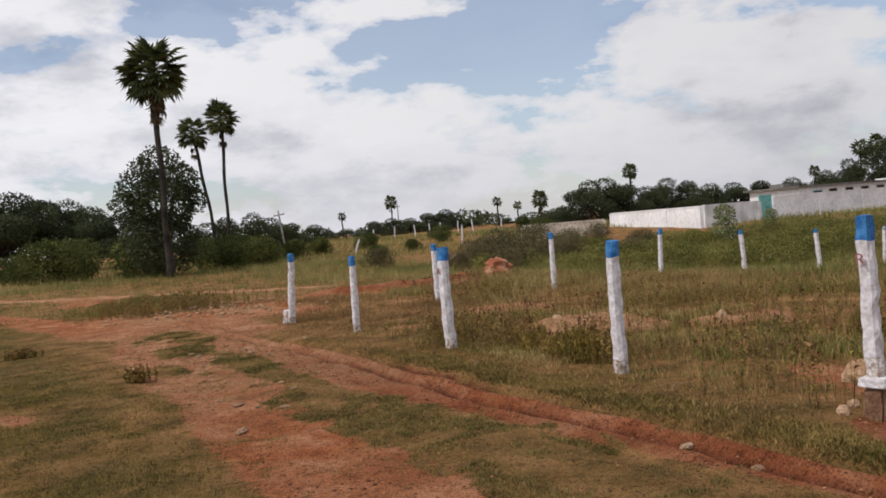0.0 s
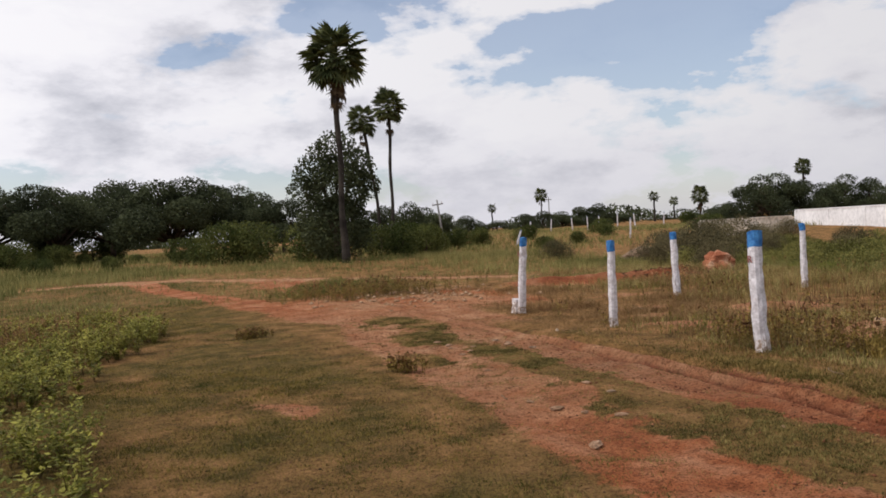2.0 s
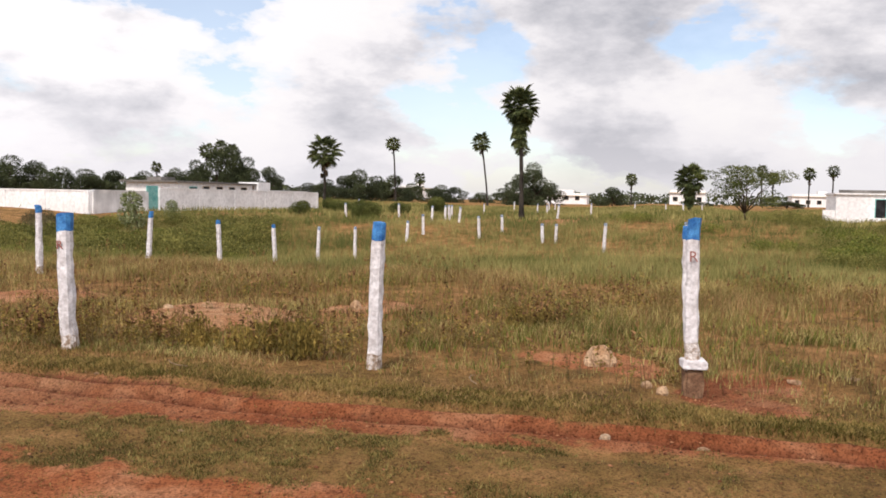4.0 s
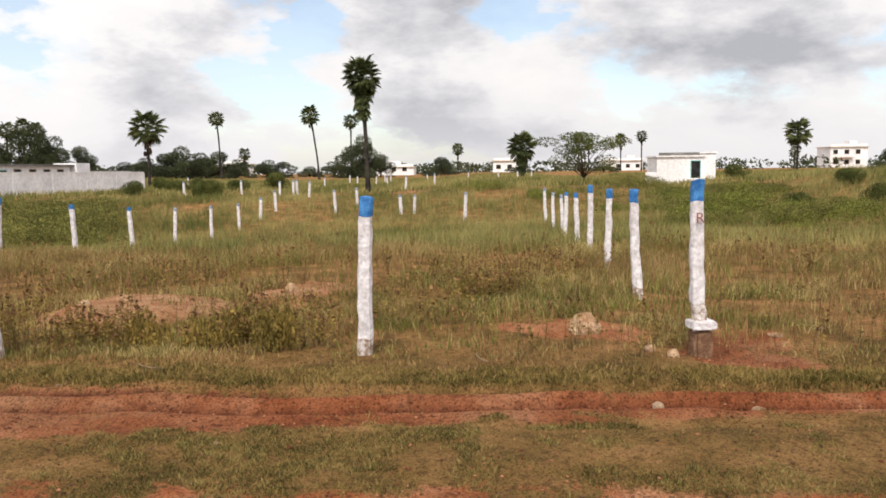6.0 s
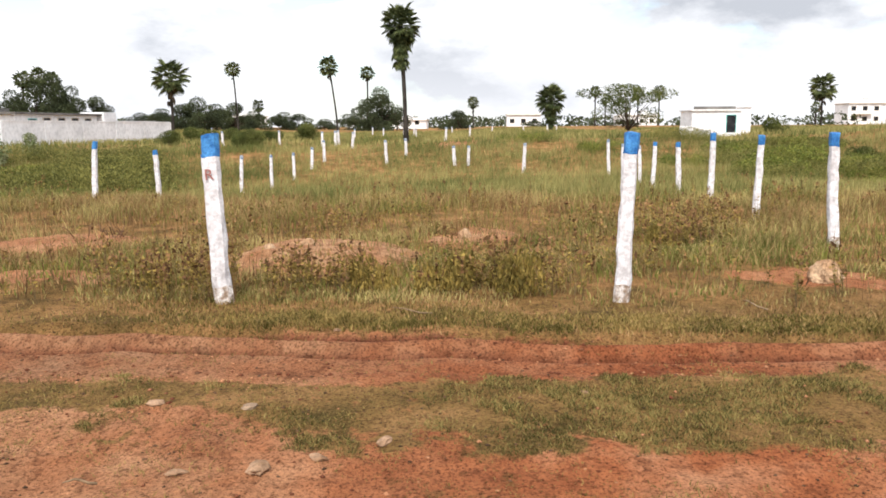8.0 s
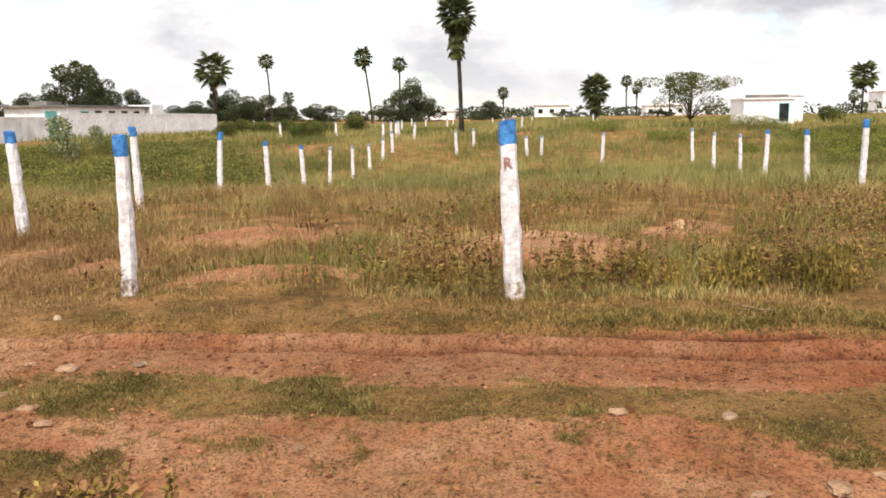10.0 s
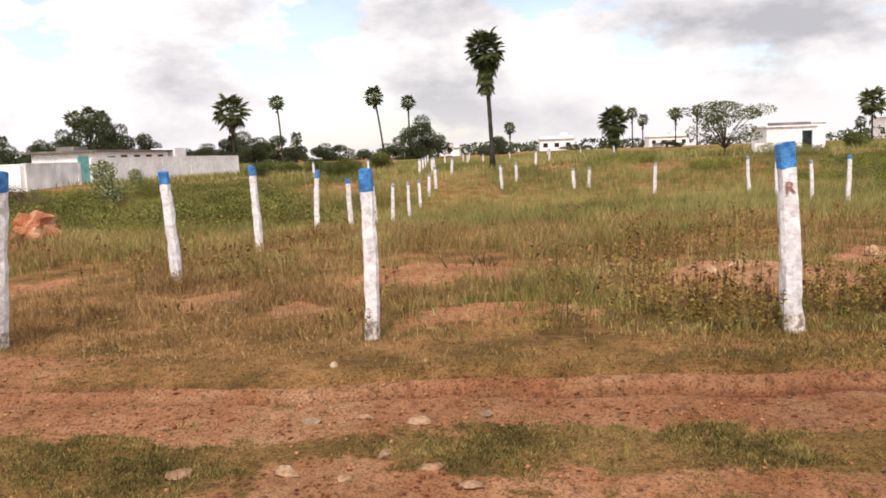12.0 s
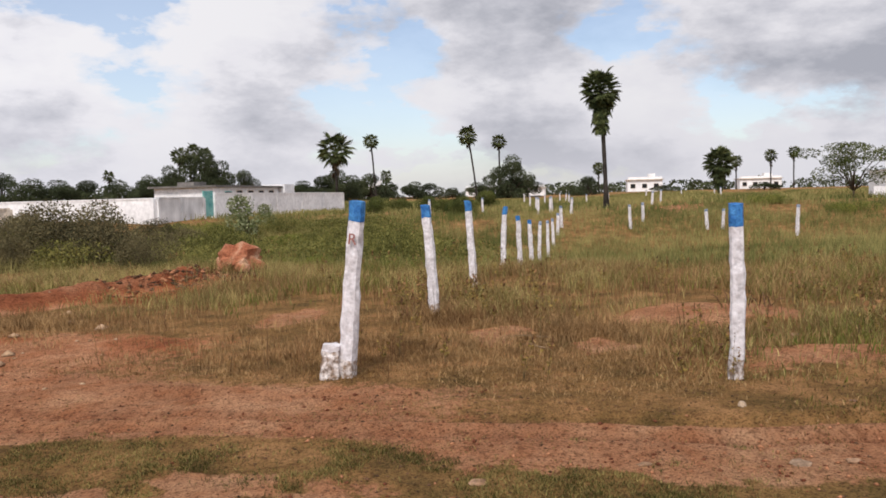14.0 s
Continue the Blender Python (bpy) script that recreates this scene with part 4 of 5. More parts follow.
def build_weeds():
    """Leafy weeds with dark seed heads: stems, leaves and heads, each one sheet of growth."""
    rng = np.random.default_rng(23)
    c = np.concatenate([np.stack([rng.uniform(5.9, 12, 2600), rng.uniform(0, 17, 2600)], 1), np.stack([rng.uniform(12, 24, 1800), rng.uniform(-6, 24, 1800)], 1)])
    bare = masks(c[:, 0], c[:, 1])[0]
    want = np.clip((fuzz(c[:, 0], c[:, 1], 0.5, 91) - 0.45) * 2.6, 0.03, 0.6) * (1 - bare) ** 2
    for mx, my in ((7.7, 9.3), (9.1, 7.6), (8.7, 12.6)):
        want = want * (1 - 0.85 * blob(c[:, 0], c[:, 1], mx, my, 1.3, 1.1))
    want = want * (1 - 0.85 * ease(c[:, 1], 13.5, 15.5) * (1 - ease(c[:, 0], 9, 11)))
    c = c[rng.random(len(c)) < want]
    extra = np.stack([rng.normal(-2.6, 0.8, 260), rng.normal(18.0, 1.0, 260)], 1)
    extra = np.concatenate([extra, np.stack([rng.normal(2.04, 0.10, 40), rng.normal(11.55, 0.10, 40)], 1), np.stack([rng.normal(0.9, 0.14, 40), rng.normal(16.7, 0.14, 40)], 1),
                            np.stack([rng.normal(5.4, 1.2, 260), rng.normal(24.2, 0.6, 260)], 1)])
    clumps = [(6.75, 9.0, 0.22, 0.40), (6.7, 7.4, 0.22, 0.45), (6.6, 10.4, 0.25, 0.35), (11.0, 4.8, 0.8, 0.7), (9.4, 5.0, 0.25, 0.25)]
    for cx, cy, sx, sy in clumps:
        extra = np.concatenate([np.stack([rng.normal(cx, sx, 60), rng.normal(cy, sy, 60)], 1), extra])
    c = np.concatenate([c, extra])
    n = len(c)
    tall = rng.uniform(0.22, 0.55, n) * (0.7 + 0.6 * fuzz(c[:, 0], c[:, 1], 0.6, 95))
    tall[-40 - 40 - 260:-260] *= 0.45
    stems, leaves, heads = [], [], []
    for k in range(3):
        ang = rng.uniform(0, 6.283, n)
        out = np.stack([np.cos(ang), np.sin(ang), np.zeros(n)], 1) * (tall * rng.uniform(0.05, 0.3, n))[:, None]
        b = np.stack([c[:, 0], c[:, 1], land(c[:, 0], c[:, 1]) - 0.01], 1)
        h = tall * rng.uniform(0.7, 1.1, n)
        tip = b + out + np.array([0, 0, 1.0]) * h[:, None]
        sd = np.stack([-np.sin(ang), np.cos(ang), np.zeros(n)], 1) * 0.004
        stems.append(np.stack([b - sd, b + sd, tip], 1))
        for j in range(11):
            t = rng.uniform(0.2, 0.98, n)[:, None]
            q = b + out * t + np.array([0, 0, 1.0]) * (h[:, None] * t)
            d = rng.normal(0, 1, (n, 3))
            d[:, 2] = np.abs(d[:, 2]) * 0.6
            d /= np.linalg.norm(d, axis=1)[:, None]
            ln = rng.uniform(0.022, 0.05, n)[:, None]
            w = np.cross(d, rng.normal(0, 1, (n, 3)))
            w /= np.linalg.norm(w, axis=1)[:, None] + 1e-6
            leaves.append(np.stack([q, q + d * ln * 0.5 + w * ln * 0.24, q + d * ln, q + d * ln * 0.5 - w * ln * 0.24], 1))
        for j in range(3):
            q = tip - np.array([0, 0, 1.0]) * (0.03 * j)
            d = rng.normal(0, 1, (n, 3)) * 0.012
            w = rng.normal(0, 1, (n, 3)) * 0.010
            heads.append(np.stack([q - d, q + w, q + d + np.array([0, 0, 0.02]), q - w], 1))
    S, Lf, H = np.concatenate(stems), np.concatenate(leaves), np.concatenate(heads)
    tops = thing("weeds", "leafy olive weeds with dark brown seed heads", "weeds", kind="stuff")
    for nm, A, mat in (("stems", S, STEM), ("leaves", Lf, WEED), ("seed_heads", H, SEED)):
        part(nm, fast_mesh(nm, A.reshape(-1, 3), np.arange(A.shape[0] * A.shape[1]).reshape(-1, A.shape[1]), mat), tops)


build_weeds()


def build_verge_weeds():
    """Knee-high leafy green weeds along the lane's open side."""
    rng = np.random.default_rng(47)
    y = 6.3 + 15.7 * rng.random(760) ** 0.8
    x = -2.0 - 0.02 * (y - 10) + 0.1 * (y - 12) * (y > 12) + 0.30 + 0.25 * (y < 10) + 0.5 * ease(y, 13, 18) - np.abs(rng.normal(0, 1.6, 760)) + 0.7 * (fuzz(y, y * 0, 0.6, 45) - 0.5)
    keep = fuzz(x, y, 0.9, 49) > 0.44
    x, y = x[keep], y[keep]
    n = len(x)
    base = np.stack([x, y, land(x, y) - 0.01], 1)
    tall = rng.uniform(0.15, 0.55, n)
    stems, leaves = [], []
    for k in range(5):
        ang = rng.uniform(0, 6.283, n)
        out = np.stack([np.cos(ang), np.sin(ang), np.zeros(n)], 1) * (tall * rng.uniform(0.1, 0.6, n))[:, None]
        rise = np.array([0, 0, 1.0]) * (tall * rng.uniform(0.7, 1.1, n))[:, None]
        sd = np.stack([-np.sin(ang), np.cos(ang), np.zeros(n)], 1) * 0.005
        stems.append(np.stack([base - sd, base + sd, base + out + rise], 1))
        for j in range(24):
            t = rng.uniform(0.15, 1, n)[:, None]
            q = base + (out + rise) * t
            d = rng.normal(0, 1, (n, 3))
            d[:, 2] = np.abs(d[:, 2]) * 0.4
            d /= np.linalg.norm(d, axis=1)[:, None]
            w = np.cross(d, np.array([0, 0, 1.0])) + rng.normal(0, 0.2, (n, 3))
            w /= np.linalg.norm(w, axis=1)[:, None] + 1e-6
            ln = rng.uniform(0.03, 0.065, n)[:, None]
            leaves.append(np.stack([q, q + d * ln * 0.5 + w * ln * 0.3, q + d * ln, q + d * ln * 0.5 - w * ln * 0.3], 1))
    ob = thing("verge_weeds", "knee-high yellow-green leafy weeds on the verge", "weeds", kind="stuff")
    for nm, A, mat in (("stems", np.concatenate(stems), STEM), ("leaves", np.concatenate(leaves), LEAF_VERGE)):
        part(nm, fast_mesh(nm, A.reshape(-1, 3), np.arange(A.shape[0] * A.shape[1]).reshape(-1, A.shape[1]), mat), ob)


build_verge_weeds()


# ---- trees and bushes ----
def leaf_cloud(rng, blobs, count, size, flat=1.0):
    """Leaves on and inside lumpy balls: blobs of (x, y, z, rx, ry, rz)."""
    B = np.array(blobs)
    vol = B[:, 3] * B[:, 4] * B[:, 5]
    k = rng.choice(len(B), count, p=vol / vol.sum())
    d = rng.normal(0, 1, (count, 3))
    d /= np.linalg.norm(d, axis=1)[:, None]
    r = 0.62 + 0.42 * rng.random(count) ** 0.6
    lump = 0.75 + 0.5 * fuzz(d[:, 0] * 2 + k * 3.1, d[:, 1] * 2 + d[:, 2] * 2.3, 1.6, 7)
    q = B[k, :3] + d * (r * lump)[:, None] * B[k, 3:]
    u = rng.normal(0, 1, (count, 3))
    u[:, 2] *= flat
    u /= np.linalg.norm(u, axis=1)[:, None]
    v = np.cross(u, rng.normal(0, 1, (count, 3)))
    v /= np.linalg.norm(v, axis=1)[:, None] + 1e-6
    s = (size * rng.uniform(0.6, 1.4, count))[:, None]
    V = np.stack([q - u * s, q + v * s * 0.5, q + u * s, q - v * s * 0.5], 1)
    return V.reshape(-1, 3), np.arange(count * 4).reshape(-1, 4)


def limbs(rng, blobs, root_r, fork):
    """A trunk and a limb to the heart of each clump."""
    pieces = [tube([(0, 0, -0.3), (0.04, 0.02, fork * 0.5), (0, 0.05, fork)], [root_r * 1.25, root_r, root_r * 0.8], 8)]
    for bx, by, bz, rx, ry, rz in blobs:
        mid = Vector((bx * 0.45, by * 0.45, fork + (bz - fork) * 0.55)) + Vector(rng.normal(0, 0.12, 3))
        pieces.append(tube([(0, 0.05, fork * 0.92), mid, (bx, by, bz), (bx + rx * 0.4, by + ry * 0.3, bz + rz * 0.6)], [root_r * 0.55, root_r * 0.36, root_r * 0.18, root_r * 0.06], 6))
    return joined(pieces)


def tree_kind(name, seed, blobs, count, size, leaf, root_r, fork, label, group, category="tree", flat=1.0, woody=True):
    rng = np.random.default_rng(seed)
    ob = thing(name, label, category, group)
    if woody:
        part("trunk", mesh_of("trunk", *limbs(rng, blobs, root_r, fork), BARK, True), ob)
    part("crown", fast_mesh("crown", *leaf_cloud(rng, blobs, count, size, flat), leaf), ob)
    return ob


def dome(rng, n, spread, low, top, r0, r1):
    out = []
    for k in range(n):
        ang, rad = rng.uniform(0, 6.28), spread * math.sqrt(rng.random())
        z = top - (top - low) * (rad / spread) ** 2 * 0.8 - r0 * 0.8 - rng.uniform(0, (top - low) * 0.35)
        r = rng.uniform(r0, r1)
        out.append((rad * math.cos(ang), rad * math.sin(ang), z, r, r, r * 0.75))
    return out


def place(ob, x, y, scale=1.0, turn=0.0, sink=0.0, tall=None):
    ob.matrix_basis = pose(x, y, height(x, y) - sink, 0, 0, turn) @ Matrix.Diagonal((scale, scale, tall or scale, 1))


def again(ob, x, y, scale=1.0, turn=0.0, tall=None):
    c = copy_thing(ob, pose(0, 0, 0))
    place(c, x, y, scale, turn, 0.0, tall)
    return c


def build_trees():
    rr = random.Random(4)
    rng = np.random.default_rng(31)
    # great shade trees along the far side of the lane
    shade = [tree_kind("shade_tree", 50 + k, dome(rr, 20, 5.6, 4.2, 8.8, 1.4, 2.2), 26000, 0.13, LEAF, 0.28, 2.0,
                       "large dark green domed shade tree with a stout trunk", "shade trees by the lane") for k in range(2)]
    spots = [(-19.5, 84, 1.0), (-13, 88, 1.05), (-6.5, 84, 0.95), (-2.0, 92, 1.1), (3.4, 86, 1.06), (9.6, 90, 1.0), (-27, 86, 1.0), (13.8, 84, 0.72), (-35, 80, 1.0)]
    for k, (x, y, s) in enumerate(spots):
        if k < 2:
            place(shade[k], x, y, s, 40 * k, 0.0, s * 0.9)
        else:
            again(shade[k % 2], x, y, s, 67 * k, s * (0.86 if x > -4 else 0.92))
    # ragged tree wrapped round the foot of the tallest palm
    blobs = [(0, 0, 2.0, 2.0, 1.9, 1.9), (0.2, 0, 4.2, 1.9, 1.8, 1.7), (-1.0, 0.3, 5.2, 1.2, 1.1, 1.1), (1.1, -0.3, 5.4, 1.3, 1.1, 1.1), (0.3, 0.2, 6.7, 1.2, 1.1, 0.9),
             (-1.9, 0, 4.3, 0.8, 0.8, 0.7), (2.1, 0, 4.4, 0.8, 0.7, 0.8), (1.7, 0.4, 6.0, 0.6, 0.6, 0.6), (-0.8, 0, 6.4, 0.7, 0.7, 0.6)]
    place(tree_kind("leafy_tree", 60, blobs, 16000, 0.10, LEAF, 0.2, 1.6, "dense ragged dark green tree round a palm trunk", "trees by the lane"), 10.5, 49.0, 1.0)
    # round green bushes
    bush = [tree_kind("bush", 70 + k, [(rr.uniform(-1, 1) * 0.9, rr.uniform(-1, 1) * 0.9, rr.uniform(0.4, 1.0), 0.75, 0.75, 0.62) for _ in range(7)], 7500, 0.05, LEAF_B, 0.05, 0.3,
                      "rounded green thorn bush on rough ground", "green bushes", "bush") for k in range(2)]
    spots = [(9.0, 53, 1.7), (14.6, 51, 1.45), (17.5, 53, 1.3), (6.0, 56, 1.8), (20, 58, 1.2), (24, 64, 1.1), (30, 74, 1.1), (3.5, 62, 1.3), (36, 76, 1.0), (27, 54, 0.6),
             (40, 66, 0.7), (44, 74, 0.9), (33, 60, 0.6), (48, 62, 0.7), (38, 50, 0.6), (30, 44, 0.6), (42, 56, 0.6), (54, 70, 0.8), (60, 80, 1.0), (-8, 48, 0.7), (-12, 52, 0.9),
             (-6, 58, 0.7), (-16, 44, 0.9), (-20, 60, 1.0), (-1.5, 60, 0.6), (52, 23, 0.6), (55, 25, 0.65), (58, 27, 0.6), (50, 27, 0.6), (60, 23, 0.6), (62, 29, 0.7),
             (47, 21, 0.7), (66, 22, 0.9), (36, -9, 0.45), (33, -11, 0.5), (40, -13, 0.5),
             (66, -16, 0.8), (-10, 78, 1.5), (-13.5, 80, 1.6), (-6.5, 79, 1.3), (-14, 94, 2.2), (-9, 95, 2.2), (-4, 95, 2.0), (-19, 93, 2.2), (-4, 80, 0.7), (4, 79, 0.6), (10, 78, 0.8), (-17, 80, 0.7), (-24, 78, 0.9), (0, 76, 0.5)]
    for k, (x, y, s) in enumerate(spots):
        if k < 2:
            place(bush[k], x, y, s, 0)
        else:
            again(bush[k % 2], x, y, s, 53 * k)
    thick = tree_kind("weed_thicket", 78, [(rr.uniform(-1.6, 1.6), rr.uniform(-1.6, 1.6), rr.uniform(0.15, 0.45), 0.6, 0.6, 0.35) for _ in range(9)], 3200, 0.045, LUSH, 0.03, 0.2,
                      "low yellow-green weed thicket", "weed thickets", "weeds", woody=False)
    place(thick, 33, -4.2, 0.9)
    for k, (x, y, s) in enumerate(((35.5, -5.5, 1.0), (38, -7, 1.1), (34, -8, 0.9), (31, -6.5, 0.8), (29, -9, 0.9), (40, -4.5, 0.9), (43, -9, 1.0), (26, -11, 0.9), (36, -1.5, 0.7), (41, 1.5, 0.7),
                                   (27, -6, 0.6), (24, -8, 0.6), (45, 5, 0.7), (20, 19, 0.5), (18, 21, 0.5), (23, 17.6, 0.5), (27, 25, 0.7), (26, 18.4, 0.45), (29, 19.6, 0.55), (25, 20.4, 0.5), (22, 22.6, 0.5), (28, 17.2, 0.4), (17.6, 18.4, 0.35), (30, 24, 0.7), (33, 26.5, 0.8), (31, 28, 0.8), (36, 31, 0.8), (38, 33, 0.8), (22, 20, 0.4))):
        again(thick, x, y, s, 41 * k)
    olive = tree_kind("green_thicket", 77, [(rr.uniform(-1.8, 1.8), rr.uniform(-1.8, 1.8), rr.uniform(0.1, 0.5), 0.65, 0.65, 0.38) for _ in range(10)], 5200, 0.036, LEAF_FIELD, 0.03, 0.2,
                      "waist-high dark olive-green weed thicket", "green thickets", "weeds", woody=False)
    place(olive, 24.0, 23.0, 0.9)
    for k in range(60):
        az, dist = radians(rr.uniform(42, 70)), rr.uniform(26, 48)
        x, y = -1 + dist * math.sin(az), 4 + dist * math.cos(az)
        if y < 0.42 * x + 7.5 or x < 19:
            continue
        again(olive, x, y, rr.uniform(0.6, 1.15), 47 * k, rr.uniform(0.7, 1.25))
    for k in range(26):
        again(olive, rr.uniform(30, 46), rr.uniform(-11, -3), rr.uniform(0.5, 0.9), 61 * k, rr.uniform(0.5, 0.9))
    for k, (x, y) in enumerate(((5.0, 25.6), (4.2, 26.6), (6.0, 26.4), (3.4, 25.4), (5.2, 27.6))):
        again(olive, x, y, 0.42, 33 * k, 0.5)
    low = tree_kind("leafy_weed_clump", 79, [(rr.uniform(-1.6, 1.6), rr.uniform(-1.6, 1.6), rr.uniform(0.1, 0.4), 0.6, 0.6, 0.35) for _ in range(9)], 1500, 0.08, WEED, 0.03, 0.2,
                    "low olive and straw leafy weed clump", "leafy weed clumps", "weeds", woody=False)
    for k, (x, y, s, t) in enumerate(((6.65, 7.4, 0.22, 0.62), (6.8, 7.9, 0.16, 0.5), (6.7, 8.6, 0.14, 0.45), (9.3, 5.1, 0.16, 0.5))):
        if k:
            again(low, x, y, s, 80 * k, t)
        else:
            place(low, x, y, s, 0, 0.0, t)
    # grey-brown dry scrub
    scrub = [tree_kind("dry_scrub", 80 + k, [(rr.uniform(-1, 1), rr.uniform(-1, 1), rr.uniform(0.4, 1.1), 0.7, 0.7, 0.7) for _ in range(8)], 8500, 0.036, LEAF_DRY, 0.04, 0.25,
                       "dry grey-brown scrub bush", "dry scrub", "bush") for k in range(2)]
    spots = [(19.2, 26.3, 0.9), (21.5, 28.5, 1.12), (24.3, 30.5, 0.8), (20.5, 31, 0.75), (26.5, 32.5, 0.85), (23, 34, 0.8), (29, 35, 0.8), (18, 29, 0.55), (31, 31.5, 0.8), (17.3, 24.4, 0.55),
             (28, 28.5, 0.7), (33, 39, 0.8), (37, 42, 0.8), (27, 40, 0.75), (19, 38, 0.6), (36, 47, 0.8)]
    for k, (x, y, s) in enumerate(spots):
        if k < 2:
            place(scrub[k], x, y, s, 0)
        else:
            again(scrub[k % 2], x, y, s, 71 * k)
    # pale-leaved shrub before the compound wall, and low pale plants
    pale = tree_kind("pale_shrub", 90, [(rr.uniform(-0.8, 0.8), rr.uniform(-0.8, 0.8), rr.uniform(0.5, 1.9), 0.5, 0.5, 0.5) for _ in range(9)], 1000, 0.09, LEAF_PALE, 0.06, 0.4,
                     "open shrub with pale grey-green leaves", "pale shrubs", "shrub")
    place(pale, 35.5, 29.3, 0.95)
    again(pale, 40, 30, 0.6)
    # flat-topped thorn tree near the house
    blobs = [(math.cos(k * 0.9) * (0.5 + 0.26 * k), math.sin(k * 0.9) * (0.5 + 0.26 * k), 2.2 + 0.9 * math.sin(k * 1.7) ** 2, 0.85, 0.85, 0.34) for k in range(9)]
    blobs += [(0, 0, 3.0, 0.9, 0.9, 0.35), (0.6, 0.4, 2.5, 0.8, 0.8, 0.3)]
    blobs += [(math.cos(k * 1.3) * 1.5, math.sin(k * 1.3) * 1.5, 1.2 + 0.35 * (k % 3), 0.7, 0.7, 0.4) for k in range(6)]
    place(tree_kind("thorn_tree", 95, blobs, 6500, 0.055, LEAF_B, 0.06, 0.5, "spreading flat-topped thorn tree with an open crown", "trees by the lane"), 50.5, -1.4, 1.08, 0.0, 0.0, 0.96)
    # low trees closing the view
    small = [tree_kind("field_tree", 100 + k, dome(rr, 15, 2.7, 0.4, 5.2, 0.9, 1.4), 11000, 0.10, LEAF, 0.16, 1.0,
                       "distant round dark green tree", "distant trees") for k in range(3)]
    tops = [max(v.co.z for v in ob.children[1].data.vertices) for ob in small]
    spots = []
    # bearing, distance and crown height of each, as seen from the lane
    for az, dist, tall in ((16.0, 90, 4.2), (17.4, 88, 4.4), (19.0, 100, 5.0), (20.3, 110, 4.6), (21.6, 120, 4.2), (23.2, 130, 3.6), (25.2, 140, 2.8), (27.2, 140, 3.6), (28.4, 138, 4.0), (29.8, 142, 3.8),
                           (31.0, 145, 4.3), (32.4, 146, 4.6), (34.0, 152, 2.8), (36.5, 160, 2.4), (38.6, 150, 2.2), (40.6, 112, 3.2), (42.0, 108, 5.0), (43.2, 105, 5.8), (44.3, 108, 6.0), (45.6, 112, 5.2),
                           (46.8, 118, 5.0), (48.0, 122, 5.8), (49.4, 122, 5.2), (50.8, 120, 4.6), (52.4, 122, 4.7), (54.0, 124, 4.5), (56.0, 128, 4.4), (57.8, 132, 4.6),
                           (64.2, 150, 4.6), (66.4, 150, 3.8), (67.8, 145, 4.4), (69.0, 142, 5.2), (70.1, 142, 6.2), (71.2, 150, 5.2), (72.4, 150, 5.3), (73.6, 155, 4.2), (75.6, 160, 4.2), (76.6, 158, 4.0),
                           (78.4, 170, 3.0), (80.0, 165, 4.0), (81.2, 150, 6.0), (82.1, 148, 7.6), (83.2, 155, 4.6), (87.4, 160, 4.4), (92.6, 175, 2.6), (98.5, 150, 2.6), (116, 150, 4.5)):
        x, y = -0.5 + dist * math.sin(radians(az)), 5 + dist * math.cos(radians(az))
        spots.append((x, y, 0.72 + 0.075 * tall, (tall - height(x, y)) / tops[len(spots) % 3]))
    # the mound of trees behind the compound
    for x, y, tall in ((112.6, 76.0, 4.2), (115.2, 74.2, 5.6), (117.8, 72.2, 7.0), (120.0, 71.0, 7.4), (122.2, 69.2, 6.6), (125.4, 66.8, 4.8)):
        spots.append((x, y, 0.70 + 0.045 * tall, tall / tops[len(spots) % 3]))
    for k, (x, y, wide, tall) in enumerate(spots):
        if k < 3:
            place(small[k], x, y, wide, 30 * k, 0.0, tall)
        else:
            again(small[k % 3], x, y, wide * (0.95 + 0.1 * rr.random()), 49 * k, tall * rr.uniform(0.94, 1.06))
    # broken line of far woods out to the horizon
    far = []
    for k in range(260):
        ang = rng.uniform(-0.9, 2.6)
        d = rng.uniform(210, 420)
        x, y, s = d * math.sin(ang), d * math.cos(ang), rng.uniform(2.0, 4.0)
        far.append((x, y, height(x, y) + s * 0.5, s * 1.9, s * 1.9, s * 0.62))
    V, F = leaf_cloud(rng, far, 42000, 0.55)
    tagged(new("far_woods", fast_mesh("far_woods", V, F, LEAF)), "low dark line of woods on the horizon", "trees", kind="stuff")


build_trees()


# ---- palms ----
def frond_mesh(seed, mat, reach=0.95, fan=0.85, droop=0.25):
    """One fan leaf: a stalk along +x and a pleated fan of pointed rays."""
    rng = random.Random(seed)
    V, F = tube([(0, 0, 0), (reach * 0.5, 0, 0.03), (reach, 0, 0)], [0.035, 0.028, 0.02], 4, False)
    n = 15
    for k in range(n):
        a0, a1 = (radians(-118 + 236 * (k + j) / n) for j in (0, 1))
        am = (a0 + a1) / 2
        length = fan * (0.85 + 0.15 * math.cos(am)) * rng.uniform(0.88, 1.08)
        i = len(V)
        V += [Vector((reach, 0, 0)),
              Vector((reach + 0.62 * length * math.cos(a0), 0.62 * length * math.sin(a0), 0.03 - droop * 0.3 * length)),
              Vector((reach + length * math.cos(am), length * math.sin(am), -droop * length * rng.uniform(0.6, 1.3))),
              Vector((reach + 0.62 * length * math.cos(a1), 0.62 * length * math.sin(a1), 0.03 - droop * 0.3 * length)),
              Vector((reach + 0.6 * length * math.cos(am), 0.6 * length * math.sin(am), -0.05 - droop * 0.3 * length))]
        F += [(i, i + 1, i + 4), (i + 1, i + 2, i + 4), (i, i + 4, i + 3), (i + 4, i + 2, i + 3)]
    return mesh_of("frond", V, F, mat)


